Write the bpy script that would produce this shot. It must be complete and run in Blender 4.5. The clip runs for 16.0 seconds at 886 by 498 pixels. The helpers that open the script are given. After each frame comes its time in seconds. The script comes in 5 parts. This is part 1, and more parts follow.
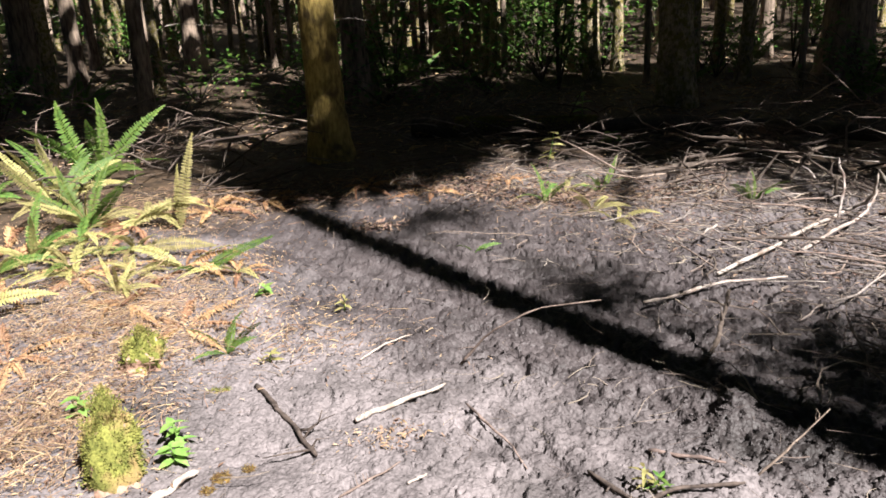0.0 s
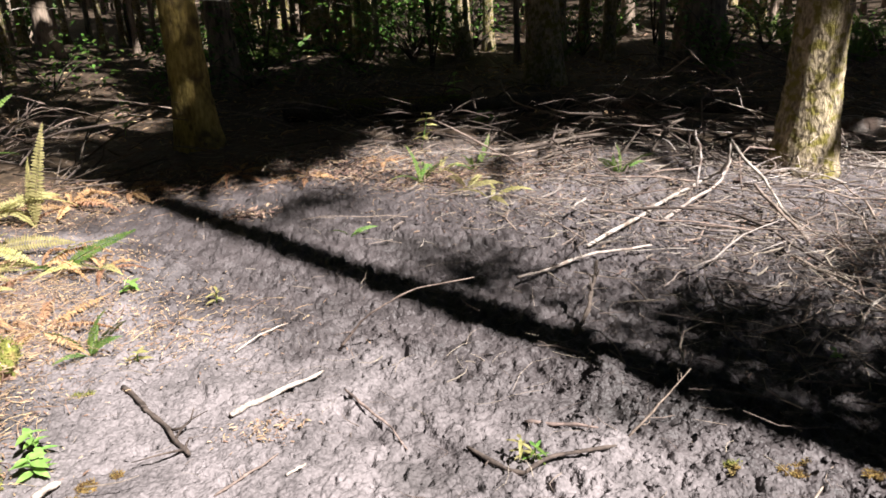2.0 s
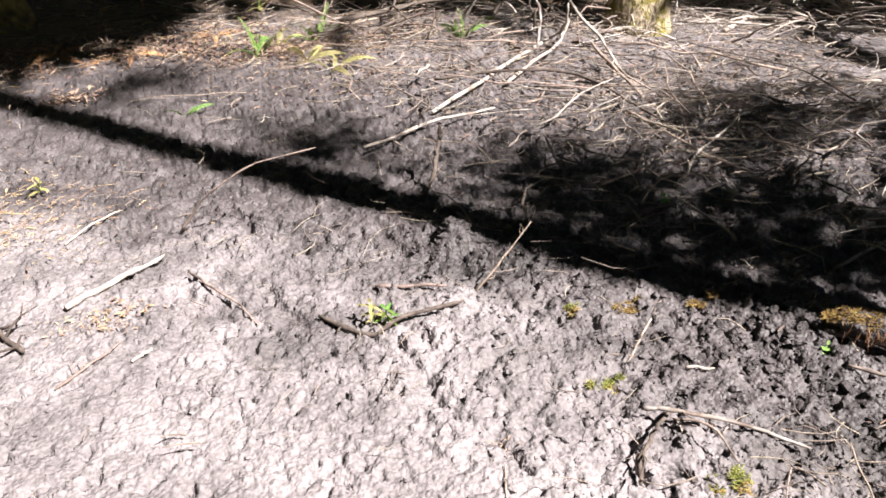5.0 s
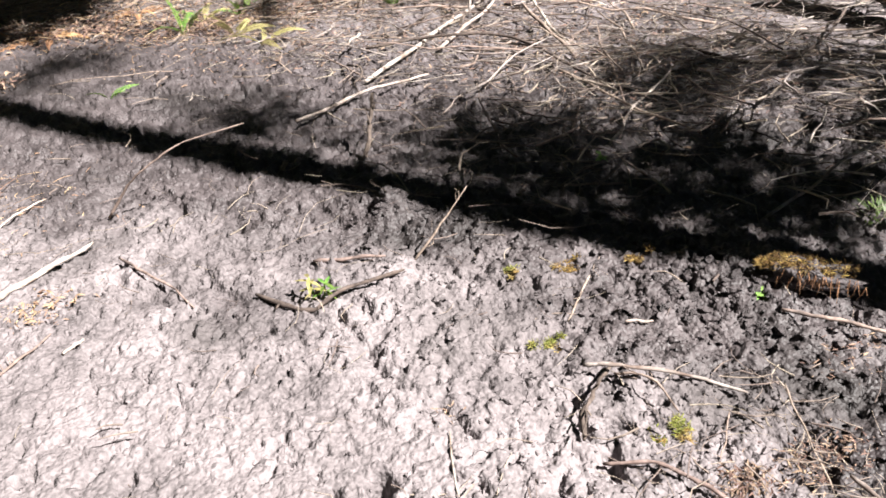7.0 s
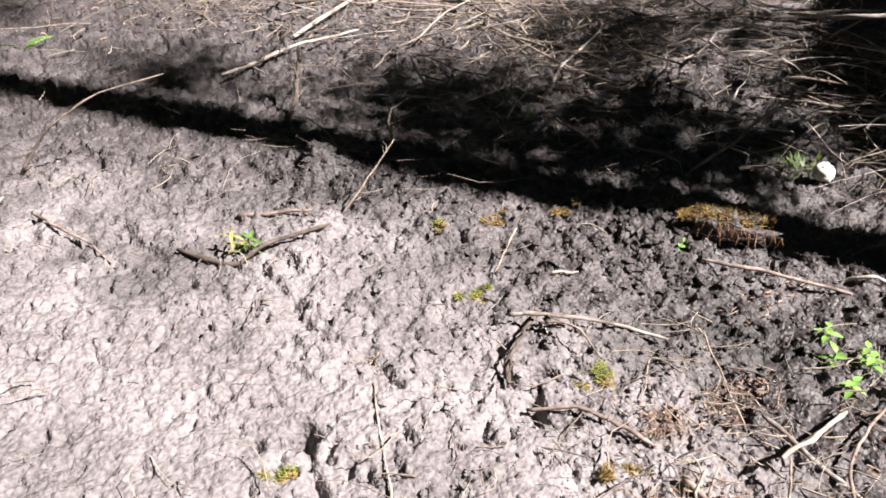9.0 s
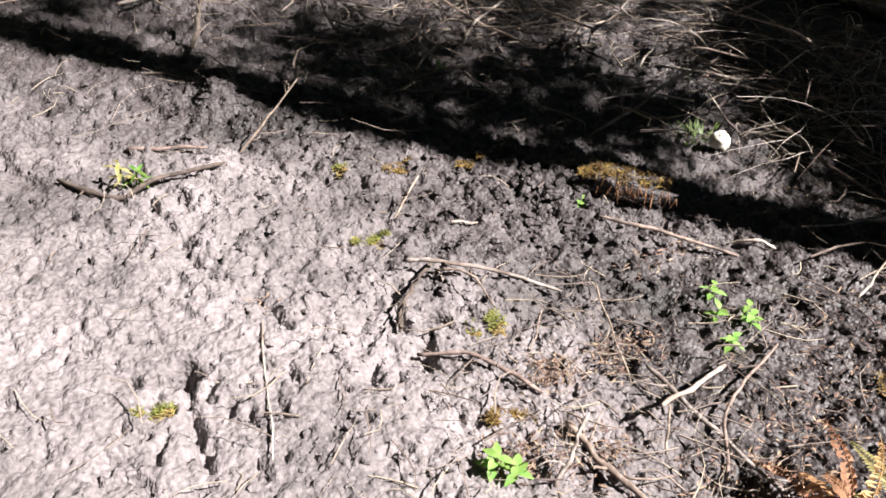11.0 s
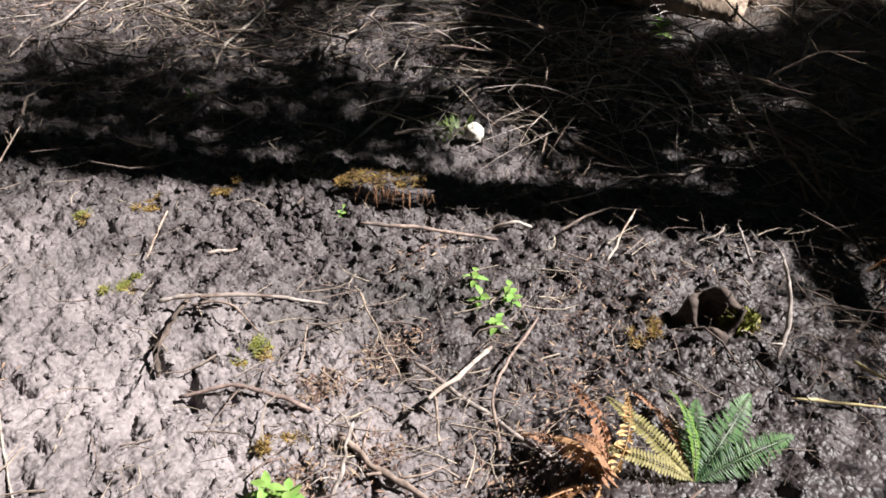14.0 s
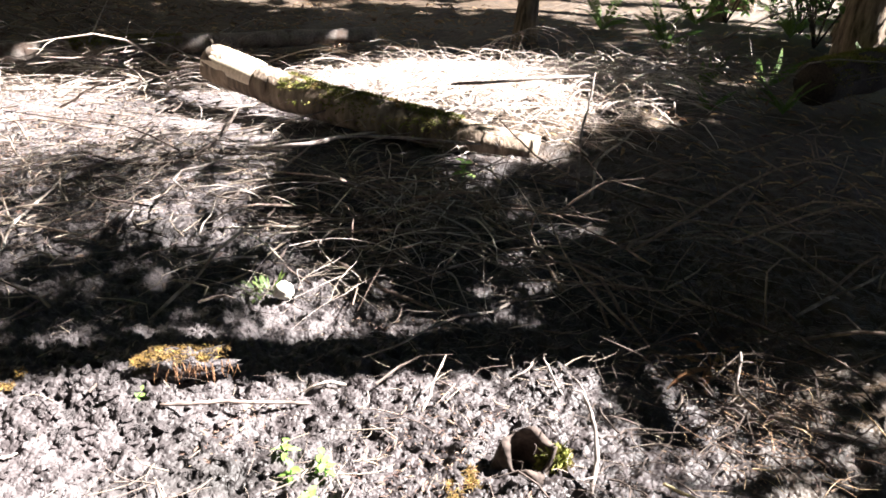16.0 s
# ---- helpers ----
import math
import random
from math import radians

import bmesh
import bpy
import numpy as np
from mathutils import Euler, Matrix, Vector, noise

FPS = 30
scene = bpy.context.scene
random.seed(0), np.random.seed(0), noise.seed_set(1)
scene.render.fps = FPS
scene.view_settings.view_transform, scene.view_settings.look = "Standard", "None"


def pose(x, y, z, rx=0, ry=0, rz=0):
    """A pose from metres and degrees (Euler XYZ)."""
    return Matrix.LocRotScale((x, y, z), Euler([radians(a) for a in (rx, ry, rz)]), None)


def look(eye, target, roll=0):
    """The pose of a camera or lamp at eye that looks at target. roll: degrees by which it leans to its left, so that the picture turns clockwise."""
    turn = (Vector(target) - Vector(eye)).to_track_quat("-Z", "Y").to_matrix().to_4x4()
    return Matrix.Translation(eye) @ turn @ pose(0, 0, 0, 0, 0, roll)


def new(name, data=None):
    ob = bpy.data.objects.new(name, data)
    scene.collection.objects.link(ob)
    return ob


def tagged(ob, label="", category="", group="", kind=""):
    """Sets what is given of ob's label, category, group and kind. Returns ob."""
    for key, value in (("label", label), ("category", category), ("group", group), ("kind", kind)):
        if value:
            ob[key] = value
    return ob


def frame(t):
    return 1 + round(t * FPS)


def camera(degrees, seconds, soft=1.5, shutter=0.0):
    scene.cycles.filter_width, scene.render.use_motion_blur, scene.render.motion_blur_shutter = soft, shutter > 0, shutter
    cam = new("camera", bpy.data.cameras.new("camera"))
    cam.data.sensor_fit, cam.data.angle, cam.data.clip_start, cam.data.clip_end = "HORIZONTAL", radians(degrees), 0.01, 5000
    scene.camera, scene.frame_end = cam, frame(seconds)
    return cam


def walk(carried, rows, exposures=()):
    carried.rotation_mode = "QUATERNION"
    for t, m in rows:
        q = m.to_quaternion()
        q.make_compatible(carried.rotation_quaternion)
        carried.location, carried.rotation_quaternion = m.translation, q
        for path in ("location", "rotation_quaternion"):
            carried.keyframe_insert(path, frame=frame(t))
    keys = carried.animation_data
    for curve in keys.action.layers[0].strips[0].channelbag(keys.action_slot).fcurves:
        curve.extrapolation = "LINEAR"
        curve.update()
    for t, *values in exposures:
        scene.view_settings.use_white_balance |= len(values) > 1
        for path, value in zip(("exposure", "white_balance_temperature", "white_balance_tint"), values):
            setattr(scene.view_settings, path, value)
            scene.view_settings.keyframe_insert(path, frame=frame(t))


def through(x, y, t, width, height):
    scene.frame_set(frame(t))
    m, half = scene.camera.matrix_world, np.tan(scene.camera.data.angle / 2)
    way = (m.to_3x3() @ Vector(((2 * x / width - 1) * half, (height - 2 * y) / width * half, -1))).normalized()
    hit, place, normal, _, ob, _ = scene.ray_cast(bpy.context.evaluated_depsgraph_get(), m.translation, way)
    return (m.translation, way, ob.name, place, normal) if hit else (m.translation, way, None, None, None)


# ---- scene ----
cam = camera(57.7, 16.0, soft=1.7)
PATH = [
    (0, (0.0, -0.001, 1.573), (-0.011, 1.896, 0.94), -2.4),
    (0.5, (0.001, 0.005, 1.566), (-0.006, 1.88, 0.871), -5.5),
    (1, (0.009, -0.001, 1.57), (0.052, 1.891, 0.922), -3.3),
    (1.5, (0.019, 0.006, 1.572), (0.171, 1.88, 0.891), -3.0),
    (2, (0.054, 0.018, 1.56), (0.323, 1.878, 0.876), -2.4),
    (2.5, (0.074, 0.025, 1.547), (0.469, 1.859, 0.854), -2.8),
    (3, (0.084, 0.027, 1.54), (0.564, 1.82, 0.794), -1.4),
    (3.5, (0.085, 0.019, 1.537), (0.554, 1.796, 0.748), -1.8),
    (4, (0.096, 0.019, 1.527), (0.582, 1.76, 0.672), -2.4),
    (4.5, (0.106, 0.014, 1.51), (0.636, 1.708, 0.589), -2.1),
    (7, (0.167, 0.014, 1.471), (0.823, 1.597, 0.439), -3.6),
    (7.5, (0.192, 0.011, 1.466), (0.901, 1.57, 0.434), -3.4),
    (8, (0.198, 0.006, 1.465), (0.912, 1.553, 0.418), -3.5),
    (8.5, (0.201, -0.002, 1.448), (0.96, 1.511, 0.383), -2.1),
    (9, (0.194, -0.009, 1.416), (0.966, 1.47, 0.313), -1.1),
    (11.5, (0.23, -0.036, 1.333), (1.201, 1.259, 0.157), 6.5),
    (12, (0.238, -0.044, 1.33), (1.216, 1.212, 0.121), 5.1),
    (12.5, (0.261, -0.06, 1.329), (1.277, 1.15, 0.103), 4.2),
    (13, (0.296, -0.088, 1.327), (1.393, 1.068, 0.118), 3.7),
    (13.5, (0.359, -0.13, 1.333), (1.576, 0.969, 0.188), 3.7),
    (14, (0.387, -0.148, 1.343), (1.66, 0.933, 0.243), 4.5),
    (14.5, (0.417, -0.168, 1.355), (1.748, 0.907, 0.32), 4.0),
    (15, (0.441, -0.19, 1.379), (1.864, 0.843, 0.425), 4.6),
    (15.5, (0.485, -0.211, 1.408), (1.996, 0.78, 0.552), 3.1),
    (16, (0.518, -0.225, 1.416), (2.118, 0.672, 0.62), 3.5),
]
walk(cam, [(t, look(eye, target, roll)) for t, eye, target, roll in PATH],
     exposures=[(0.0, 1.98), (2.5, 2.12), (4.5, 2.4), (7.0, 2.35), (9.0, 2.25), (11.5, 2.18), (12.0, 2.08), (12.5, 1.9), (14.0, 1.95), (14.5, 2.3), (15.0, 2.85), (15.5, 3.42), (16.0, 3.58)])

# ---- light: a high sun from behind on the right, and a dim sky over a closed forest ----
SUN_EL = 50.0
SUN_WAY = Vector((0.632, -0.775, 0.0))      # level direction towards the sun
ACROSS = Vector((0.775, 0.632, 0.0))        # level direction at right angles to it
world = bpy.data.worlds.new("sky")
scene.world = world
world.use_nodes = True
wn = world.node_tree.nodes
sky = wn.new("ShaderNodeTexSky")
sky.sky_type, sky.sun_disc = "NISHITA", False
sky.sun_elevation, sky.sun_rotation = radians(SUN_EL), math.atan2(SUN_WAY.x, SUN_WAY.y)
world.node_tree.links.new(sky.outputs[0], wn["Background"].inputs[0])
sky.air_density, sky.dust_density = 0.28, 0.15
wn["Background"].inputs[1].default_value = 0.013
sun_data = bpy.data.lights.new("sun", "SUN")
sun_data.energy, sun_data.angle, sun_data.color = 5.0, radians(0.53), (1.0, 0.965, 0.935)
sun = new("sun", sun_data)
sun.matrix_world = look(SUN_WAY * 30 + Vector((0, 0, 30 * math.tan(radians(SUN_EL)))), (0, 0, 0))


# ---- materials ----
def material(name, low, high, rough=0.85, scale=6.0, fine=60.0, bump=0.3, bump_dist=0.01, stretch=(1, 1, 1),
             third=None, third_scale=1.5, third_cut=(0.5, 0.65), through=0.0, spec=0.3, vary=0.0, island=False):
    """A two-colour procedural surface with grain, patches of a third colour and fine relief."""
    m = bpy.data.materials.new(name)
    m.use_nodes = True
    n, l = m.node_tree.nodes, m.node_tree.links
    bsdf = n["Principled BSDF"]
    co = n.new("ShaderNodeTexCoord")
    mp = n.new("ShaderNodeMapping")
    mp.inputs["Scale"].default_value = stretch
    l.new(co.outputs["Object"], mp.inputs[0])
    big = n.new("ShaderNodeTexNoise")
    big.inputs["Scale"].default_value, big.inputs["Detail"].default_value = scale, 6
    small = n.new("ShaderNodeTexNoise")
    small.inputs["Scale"].default_value, small.inputs["Detail"].default_value = fine, 4
    l.new(mp.outputs[0], big.inputs[0])
    l.new(mp.outputs[0], small.inputs[0])
    add = n.new("ShaderNodeMath")
    add.operation = "MULTIPLY_ADD"
    add.inputs[1].default_value = 0.55
    l.new(small.outputs[0], add.inputs[0])
    half = n.new("ShaderNodeMath")
    half.operation = "MULTIPLY"
    half.inputs[1].default_value = 0.45
    l.new(big.outputs[0], half.inputs[0])
    l.new(half.outputs[0], add.inputs[2])
    ramp = n.new("ShaderNodeValToRGB")
    ramp.color_ramp.elements[0].position, ramp.color_ramp.elements[1].position = 0.36, 0.64
    ramp.color_ramp.elements[0].color, ramp.color_ramp.elements[1].color = (*low, 1), (*high, 1)
    l.new(add.outputs[0], ramp.inputs[0])
    colour = ramp.outputs[0]
    if third:
        pat = n.new("ShaderNodeTexNoise")
        pat.inputs["Scale"].default_value, pat.inputs["Detail"].default_value = third_scale, 7
        l.new(co.outputs["Object"], pat.inputs[0])
        cut = n.new("ShaderNodeMapRange")
        cut.inputs[1].default_value, cut.inputs[2].default_value = third_cut
        l.new(pat.outputs[0], cut.inputs[0])
        mix = n.new("ShaderNodeMixRGB")
        mix.inputs[2].default_value = (*third, 1)
        l.new(cut.outputs[0], mix.inputs[0])
        l.new(colour, mix.inputs[1])
        colour = mix.outputs[0]
    if vary:
        hsv = n.new("ShaderNodeHueSaturation")
        rnd = n.new("ShaderNodeNewGeometry") if island else n.new("ShaderNodeObjectInfo")
        rng = n.new("ShaderNodeMapRange")
        rng.inputs[3].default_value, rng.inputs[4].default_value = 1 - vary, 1 + vary
        l.new(rnd.outputs["Random Per Island" if island else "Random"], rng.inputs[0])
        l.new(rng.outputs[0], hsv.inputs["Value"])
        hue = n.new("ShaderNodeMapRange")
        hue.inputs[3].default_value, hue.inputs[4].default_value = 0.5 - 0.05 * vary, 0.5 + 0.05 * vary
        l.new(rnd.outputs["Random Per Island" if island else "Random"], hue.inputs[0])
        l.new(hue.outputs[0], hsv.inputs["Hue"])
        l.new(colour, hsv.inputs["Color"])
        colour = hsv.outputs[0]
    l.new(colour, bsdf.inputs["Base Color"])
    bsdf.inputs["Roughness"].default_value = rough
    bsdf.inputs["Specular IOR Level"].default_value = spec
    bp = n.new("ShaderNodeBump")
    bp.inputs["Strength"].default_value, bp.inputs["Distance"].default_value = bump, bump_dist
    l.new(add.outputs[0], bp.inputs["Height"])
    l.new(bp.outputs[0], bsdf.inputs["Normal"])
    if through:
        tr = n.new("ShaderNodeBsdfTranslucent")
        l.new(colour, tr.inputs[0])
        ms = n.new("ShaderNodeMixShader")
        ms.inputs[0].default_value = through
        l.new(bsdf.outputs[0], ms.inputs[1])
        l.new(tr.outputs[0], ms.inputs[2])
        l.new(ms.outputs[0], n["Material Output"].inputs[0])
    return m


MUD = material("mud", (0.075, 0.0646, 0.0655), (0.187, 0.162, 0.1645), 0.85, 3.5, 70, 0.4, 0.008, third=(0.045, 0.039, 0.038),
               third_scale=1.3, third_cut=(0.53, 0.70), spec=0.3)


def forest_floor(m):
    """Brown needle duff takes over from the mud where the forest begins; it also paints shade into the near right
    corner.
    """
    n, l = m.node_tree.nodes, m.node_tree.links
    bsdf = n["Principled BSDF"]
    old = bsdf.inputs["Base Color"].links[0].from_socket
    mask = n.new("ShaderNodeAttribute")
    mask.attribute_name = "duff_shade"
    tex = n.new("ShaderNodeTexNoise")
    tex.inputs["Scale"].default_value, tex.inputs["Detail"].default_value = 9, 8
    ramp = n.new("ShaderNodeValToRGB")
    ramp.color_ramp.elements[0].position, ramp.color_ramp.elements[1].position = 0.35, 0.68
    ramp.color_ramp.elements[0].color, ramp.color_ramp.elements[1].color = (0.022, 0.015, 0.010, 1), (0.075, 0.05, 0.032, 1)
    co = n.new("ShaderNodeTexCoord")
    l.new(co.outputs["Object"], tex.inputs[0])
    l.new(tex.outputs[0], ramp.inputs[0])
    # darkens damp soil and, on the right, paints in partial shade
    wet_shade = n.new("ShaderNodeAttribute")
    wet_shade.attribute_name = "damp_shade"
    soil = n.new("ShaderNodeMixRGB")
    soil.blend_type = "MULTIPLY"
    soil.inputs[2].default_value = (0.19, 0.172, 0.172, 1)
    l.new(wet_shade.outputs["Fac"], soil.inputs[0])
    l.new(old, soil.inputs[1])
    gloss = n.new("ShaderNodeMapRange")
    gloss.inputs[3].default_value, gloss.inputs[4].default_value = 0.85, 0.5
    l.new(wet_shade.outputs["Fac"], gloss.inputs[0])
    l.new(gloss.outputs[0], bsdf.inputs["Roughness"])
    crumb = n.new("ShaderNodeTexVoronoi")
    crumb.inputs["Scale"].default_value = 74
    warp = n.new("ShaderNodeTexNoise")
    warp.inputs["Scale"].default_value, warp.inputs["Detail"].default_value = 22, 6
    move = n.new("ShaderNodeVectorMath")
    move.operation = "MULTIPLY_ADD"
    move.inputs[1].default_value = (0.016, 0.016, 0.016)
    grit = n.new("ShaderNodeBump")
    grit.inputs["Strength"].default_value, grit.inputs["Distance"].default_value = 0.7, 0.008
    turn = n.new("ShaderNodeMath")
    turn.operation, turn.inputs[0].default_value = "SUBTRACT", 1.0
    l.new(crumb.outputs["Distance"], turn.inputs[1])
    blend = n.new("ShaderNodeMath")
    blend.operation, blend.inputs[1].default_value = "MULTIPLY_ADD", 0.9
    l.new(co.outputs["Object"], warp.inputs[0])
    l.new(warp.outputs["Color"], move.inputs[0])
    l.new(co.outputs["Object"], move.inputs[2])
    l.new(move.outputs[0], crumb.inputs["Vector"])
    l.new(warp.outputs["Fac"], blend.inputs[0])
    l.new(turn.outputs[0], blend.inputs[2])
    l.new(blend.outputs[0], grit.inputs["Height"])
    first = bsdf.inputs["Normal"].links[0].from_socket
    l.new(first, grit.inputs["Normal"])
    l.new(grit.outputs[0], bsdf.inputs["Normal"])
    mix = n.new("ShaderNodeMixRGB")
    l.new(mask.outputs["Fac"], mix.inputs[0])
    l.new(soil.outputs[0], mix.inputs[1])
    l.new(ramp.outputs[0], mix.inputs[2])
    l.new(mix.outputs[0], bsdf.inputs["Base Color"])


forest_floor(MUD)
BARK = material("bark", (0.06, 0.043, 0.032), (0.34, 0.26, 0.20), 0.95, 5, 26, 1.0, 0.03, (1, 1, 0.22))
MOSSY = material("mossy_bark", (0.05, 0.038, 0.027), (0.46, 0.37, 0.24), 0.95, 7, 44, 1.0, 0.05, (1, 1, 0.5),
                 third=(0.15, 0.125, 0.03), third_scale=15, third_cut=(0.47, 0.60))
GOLDEN = material("golden_bark", (0.11, 0.075, 0.022), (0.44, 0.32, 0.10), 0.95, 6, 34, 1.0, 0.03, (1, 1, 0.4), third=(0.10, 0.07, 0.03), third_scale=5, third_cut=(0.52, 0.66))
MOSS = material("moss", (0.075, 0.085, 0.018), (0.24, 0.235, 0.06), 1.0, 14, 90, 0.9, 0.01, third=(0.28, 0.19, 0.085), third_scale=9,
                vary=0.3, island=True, through=0.2)
MOSS_BROWN = material("brown_moss", (0.085, 0.05, 0.018), (0.28, 0.18, 0.06), 1.0, 14, 90, 0.9, 0.01, third=(0.07, 0.045, 0.02), third_scale=20,
                      vary=0.45, island=True, through=0.2)
PALE = material("dry_wood", (0.17, 0.135, 0.115), (0.47, 0.405, 0.36), 0.8, 14, 90, 0.6, 0.004, (1, 1, 1), third=(0.20, 0.155, 0.128), third_scale=17,
                third_cut=(0.48, 0.62), vary=0.2)
GREY = material("weathered_branch", (0.12, 0.098, 0.086), (0.36, 0.315, 0.285), 0.85, 9, 70, 0.5, 0.004, third=(0.10, 0.07, 0.055), third_scale=6,
                third_cut=(0.52, 0.64), vary=0.25)
DARK = material("dark_root", (0.025, 0.018, 0.015), (0.105, 0.08, 0.066), 0.9, 10, 60, 0.6, 0.004, vary=0.2)
BROWN = material("brown_wood", (0.085, 0.062, 0.05), (0.27, 0.205, 0.17), 0.85, 10, 60, 0.5, 0.004, vary=0.2)
RED = material("red_bark", (0.085, 0.058, 0.048), (0.29, 0.215, 0.185), 0.8, 10, 50, 0.4, 0.004, third=(0.06, 0.045, 0.04), third_scale=9, vary=0.15)
STRAW = material("straw", (0.30, 0.24, 0.12), (0.55, 0.46, 0.28), 0.8, 8, 40, 0.2, 0.002, vary=0.3, island=True, through=0.2)
FERN = material("fern_green", (0.05, 0.115, 0.025), (0.16, 0.235, 0.05), 0.5, 5, 40, 0.2, 0.002, vary=0.3, through=0.4)
FERN_DEEP = material("fern_deep_green", (0.018, 0.055, 0.018), (0.07, 0.14, 0.045), 0.5, 5, 40, 0.2, 0.002, vary=0.2, through=0.3, spec=0.3)
FERN_PALE = material("fern_yellow", (0.21, 0.20, 0.07), (0.45, 0.40, 0.17), 0.6, 5, 40, 0.2, 0.002, vary=0.25, through=0.45)
FERN_DEAD = material("fern_dead", (0.19, 0.10, 0.05), (0.44, 0.26, 0.14), 0.8, 12, 60, 0.3, 0.003, vary=0.3, through=0.25)
LITTER = material("litter", (0.13, 0.08, 0.05), (0.46, 0.315, 0.205), 0.85, 6, 50, 0.3, 0.003, vary=0.45, island=True, through=0.2)
SCRAPS = material("dead_scraps", (0.07, 0.044, 0.033), (0.27, 0.18, 0.137), 0.9, 8, 50, 0.3, 0.003, vary=0.5, island=True, through=0.15)
TANGLE = material("dead_tangle", (0.06, 0.046, 0.04), (0.25, 0.21, 0.187), 0.85, 6, 50, 0.3, 0.003, vary=0.55, island=True)
TWIGS = material("fine_twigs", (0.085, 0.065, 0.054), (0.25, 0.20, 0.168), 0.85, 6, 50, 0.3, 0.003, vary=0.5, island=True)
DRYGRASS = material("dry_grass", (0.40, 0.335, 0.30), (0.70, 0.62, 0.57), 0.8, 6, 50, 0.3, 0.003, vary=0.4, island=True, through=0.2)
LEAF = material("leaf_green", (0.13, 0.25, 0.05), (0.27, 0.42, 0.12), 0.5, 6, 40, 0.2, 0.002, vary=0.25, through=0.4)
CANOPY = material("canopy", (0.025, 0.05, 0.012), (0.07, 0.115, 0.03), 0.6, 1, 9, 0.1, 0.01, vary=0.3, island=True, through=0.15)
SHRUB = material("understory_leaf", (0.04, 0.10, 0.015), (0.14, 0.25, 0.05), 0.5, 1, 9, 0.1, 0.01, vary=0.4, island=True, through=0.45)
FUNGUS = material("puffball", (0.40, 0.365, 0.31), (0.62, 0.58, 0.51), 0.7, 12, 80, 0.3, 0.003)
ROT = material("rotten_wood", (0.16, 0.09, 0.06), (0.42, 0.27, 0.20), 0.9, 8, 50, 0.7, 0.006)
BARE = material("bare_wood", (0.52, 0.42, 0.32), (0.80, 0.70, 0.58), 0.7, 6, 60, 0.3, 0.003, (1, 1, 1))


# ---- small tools ----
def lattice(ix, iy, seed):
    h = (ix.astype(np.int64) * 374761393 + iy.astype(np.int64) * 668265263 + seed * 974711) & 0x7FFFFFFF
    h = ((h ^ (h >> 13)) * 1274126177) & 0x7FFFFFFF
    return ((h ^ (h >> 16)) & 0xFFFF) / 65535.0


def grain(x, y, seed=0):
    """Smooth noise from -1 to 1 over arrays, one cell a unit."""
    x, y = np.asarray(x, float), np.asarray(y, float)
    ix, iy = np.floor(x), np.floor(y)
    fx, fy = x - ix, y - iy
    u, v = fx * fx * fx * (fx * (fx * 6 - 15) + 10), fy * fy * fy * (fy * (fy * 6 - 15) + 10)

    def corner(dx, dy):
        a = lattice(ix + dx, iy + dy, seed) * 2 * np.pi
        return np.cos(a) * (fx - dx) + np.sin(a) * (fy - dy)
    low = corner(0, 0) * (1 - u) + corner(1, 0) * u
    high = corner(0, 1) * (1 - u) + corner(1, 1) * u
    return (low * (1 - v) + high * v) * 1.4


def cells(x, y, seed):
    """For each place the distance to the nearest of scattered points, one a unit square, that point's own random number and the height of a slab tilted about it."""
    ix, iy = np.floor(x), np.floor(y)
    best, mark, tilt = np.full(np.shape(x), 9.0), np.zeros(np.shape(x)), np.zeros(np.shape(x))
    for dx in (-1, 0, 1):
        for dy in (-1, 0, 1):
            jx, jy = ix + dx, iy + dy
            px, py = x - jx - lattice(jx, jy, seed), y - jy - lattice(jx, jy, seed + 50)
            d = np.hypot(px, py)
            near = d < best
            best = np.where(near, d, best)
            mark = np.where(near, lattice(jx, jy, seed + 99), mark)
            a = lattice(jx, jy, seed + 77) * 6.28
            tilt = np.where(near, px * np.cos(a) + py * np.sin(a), tilt)
    return best, mark, tilt


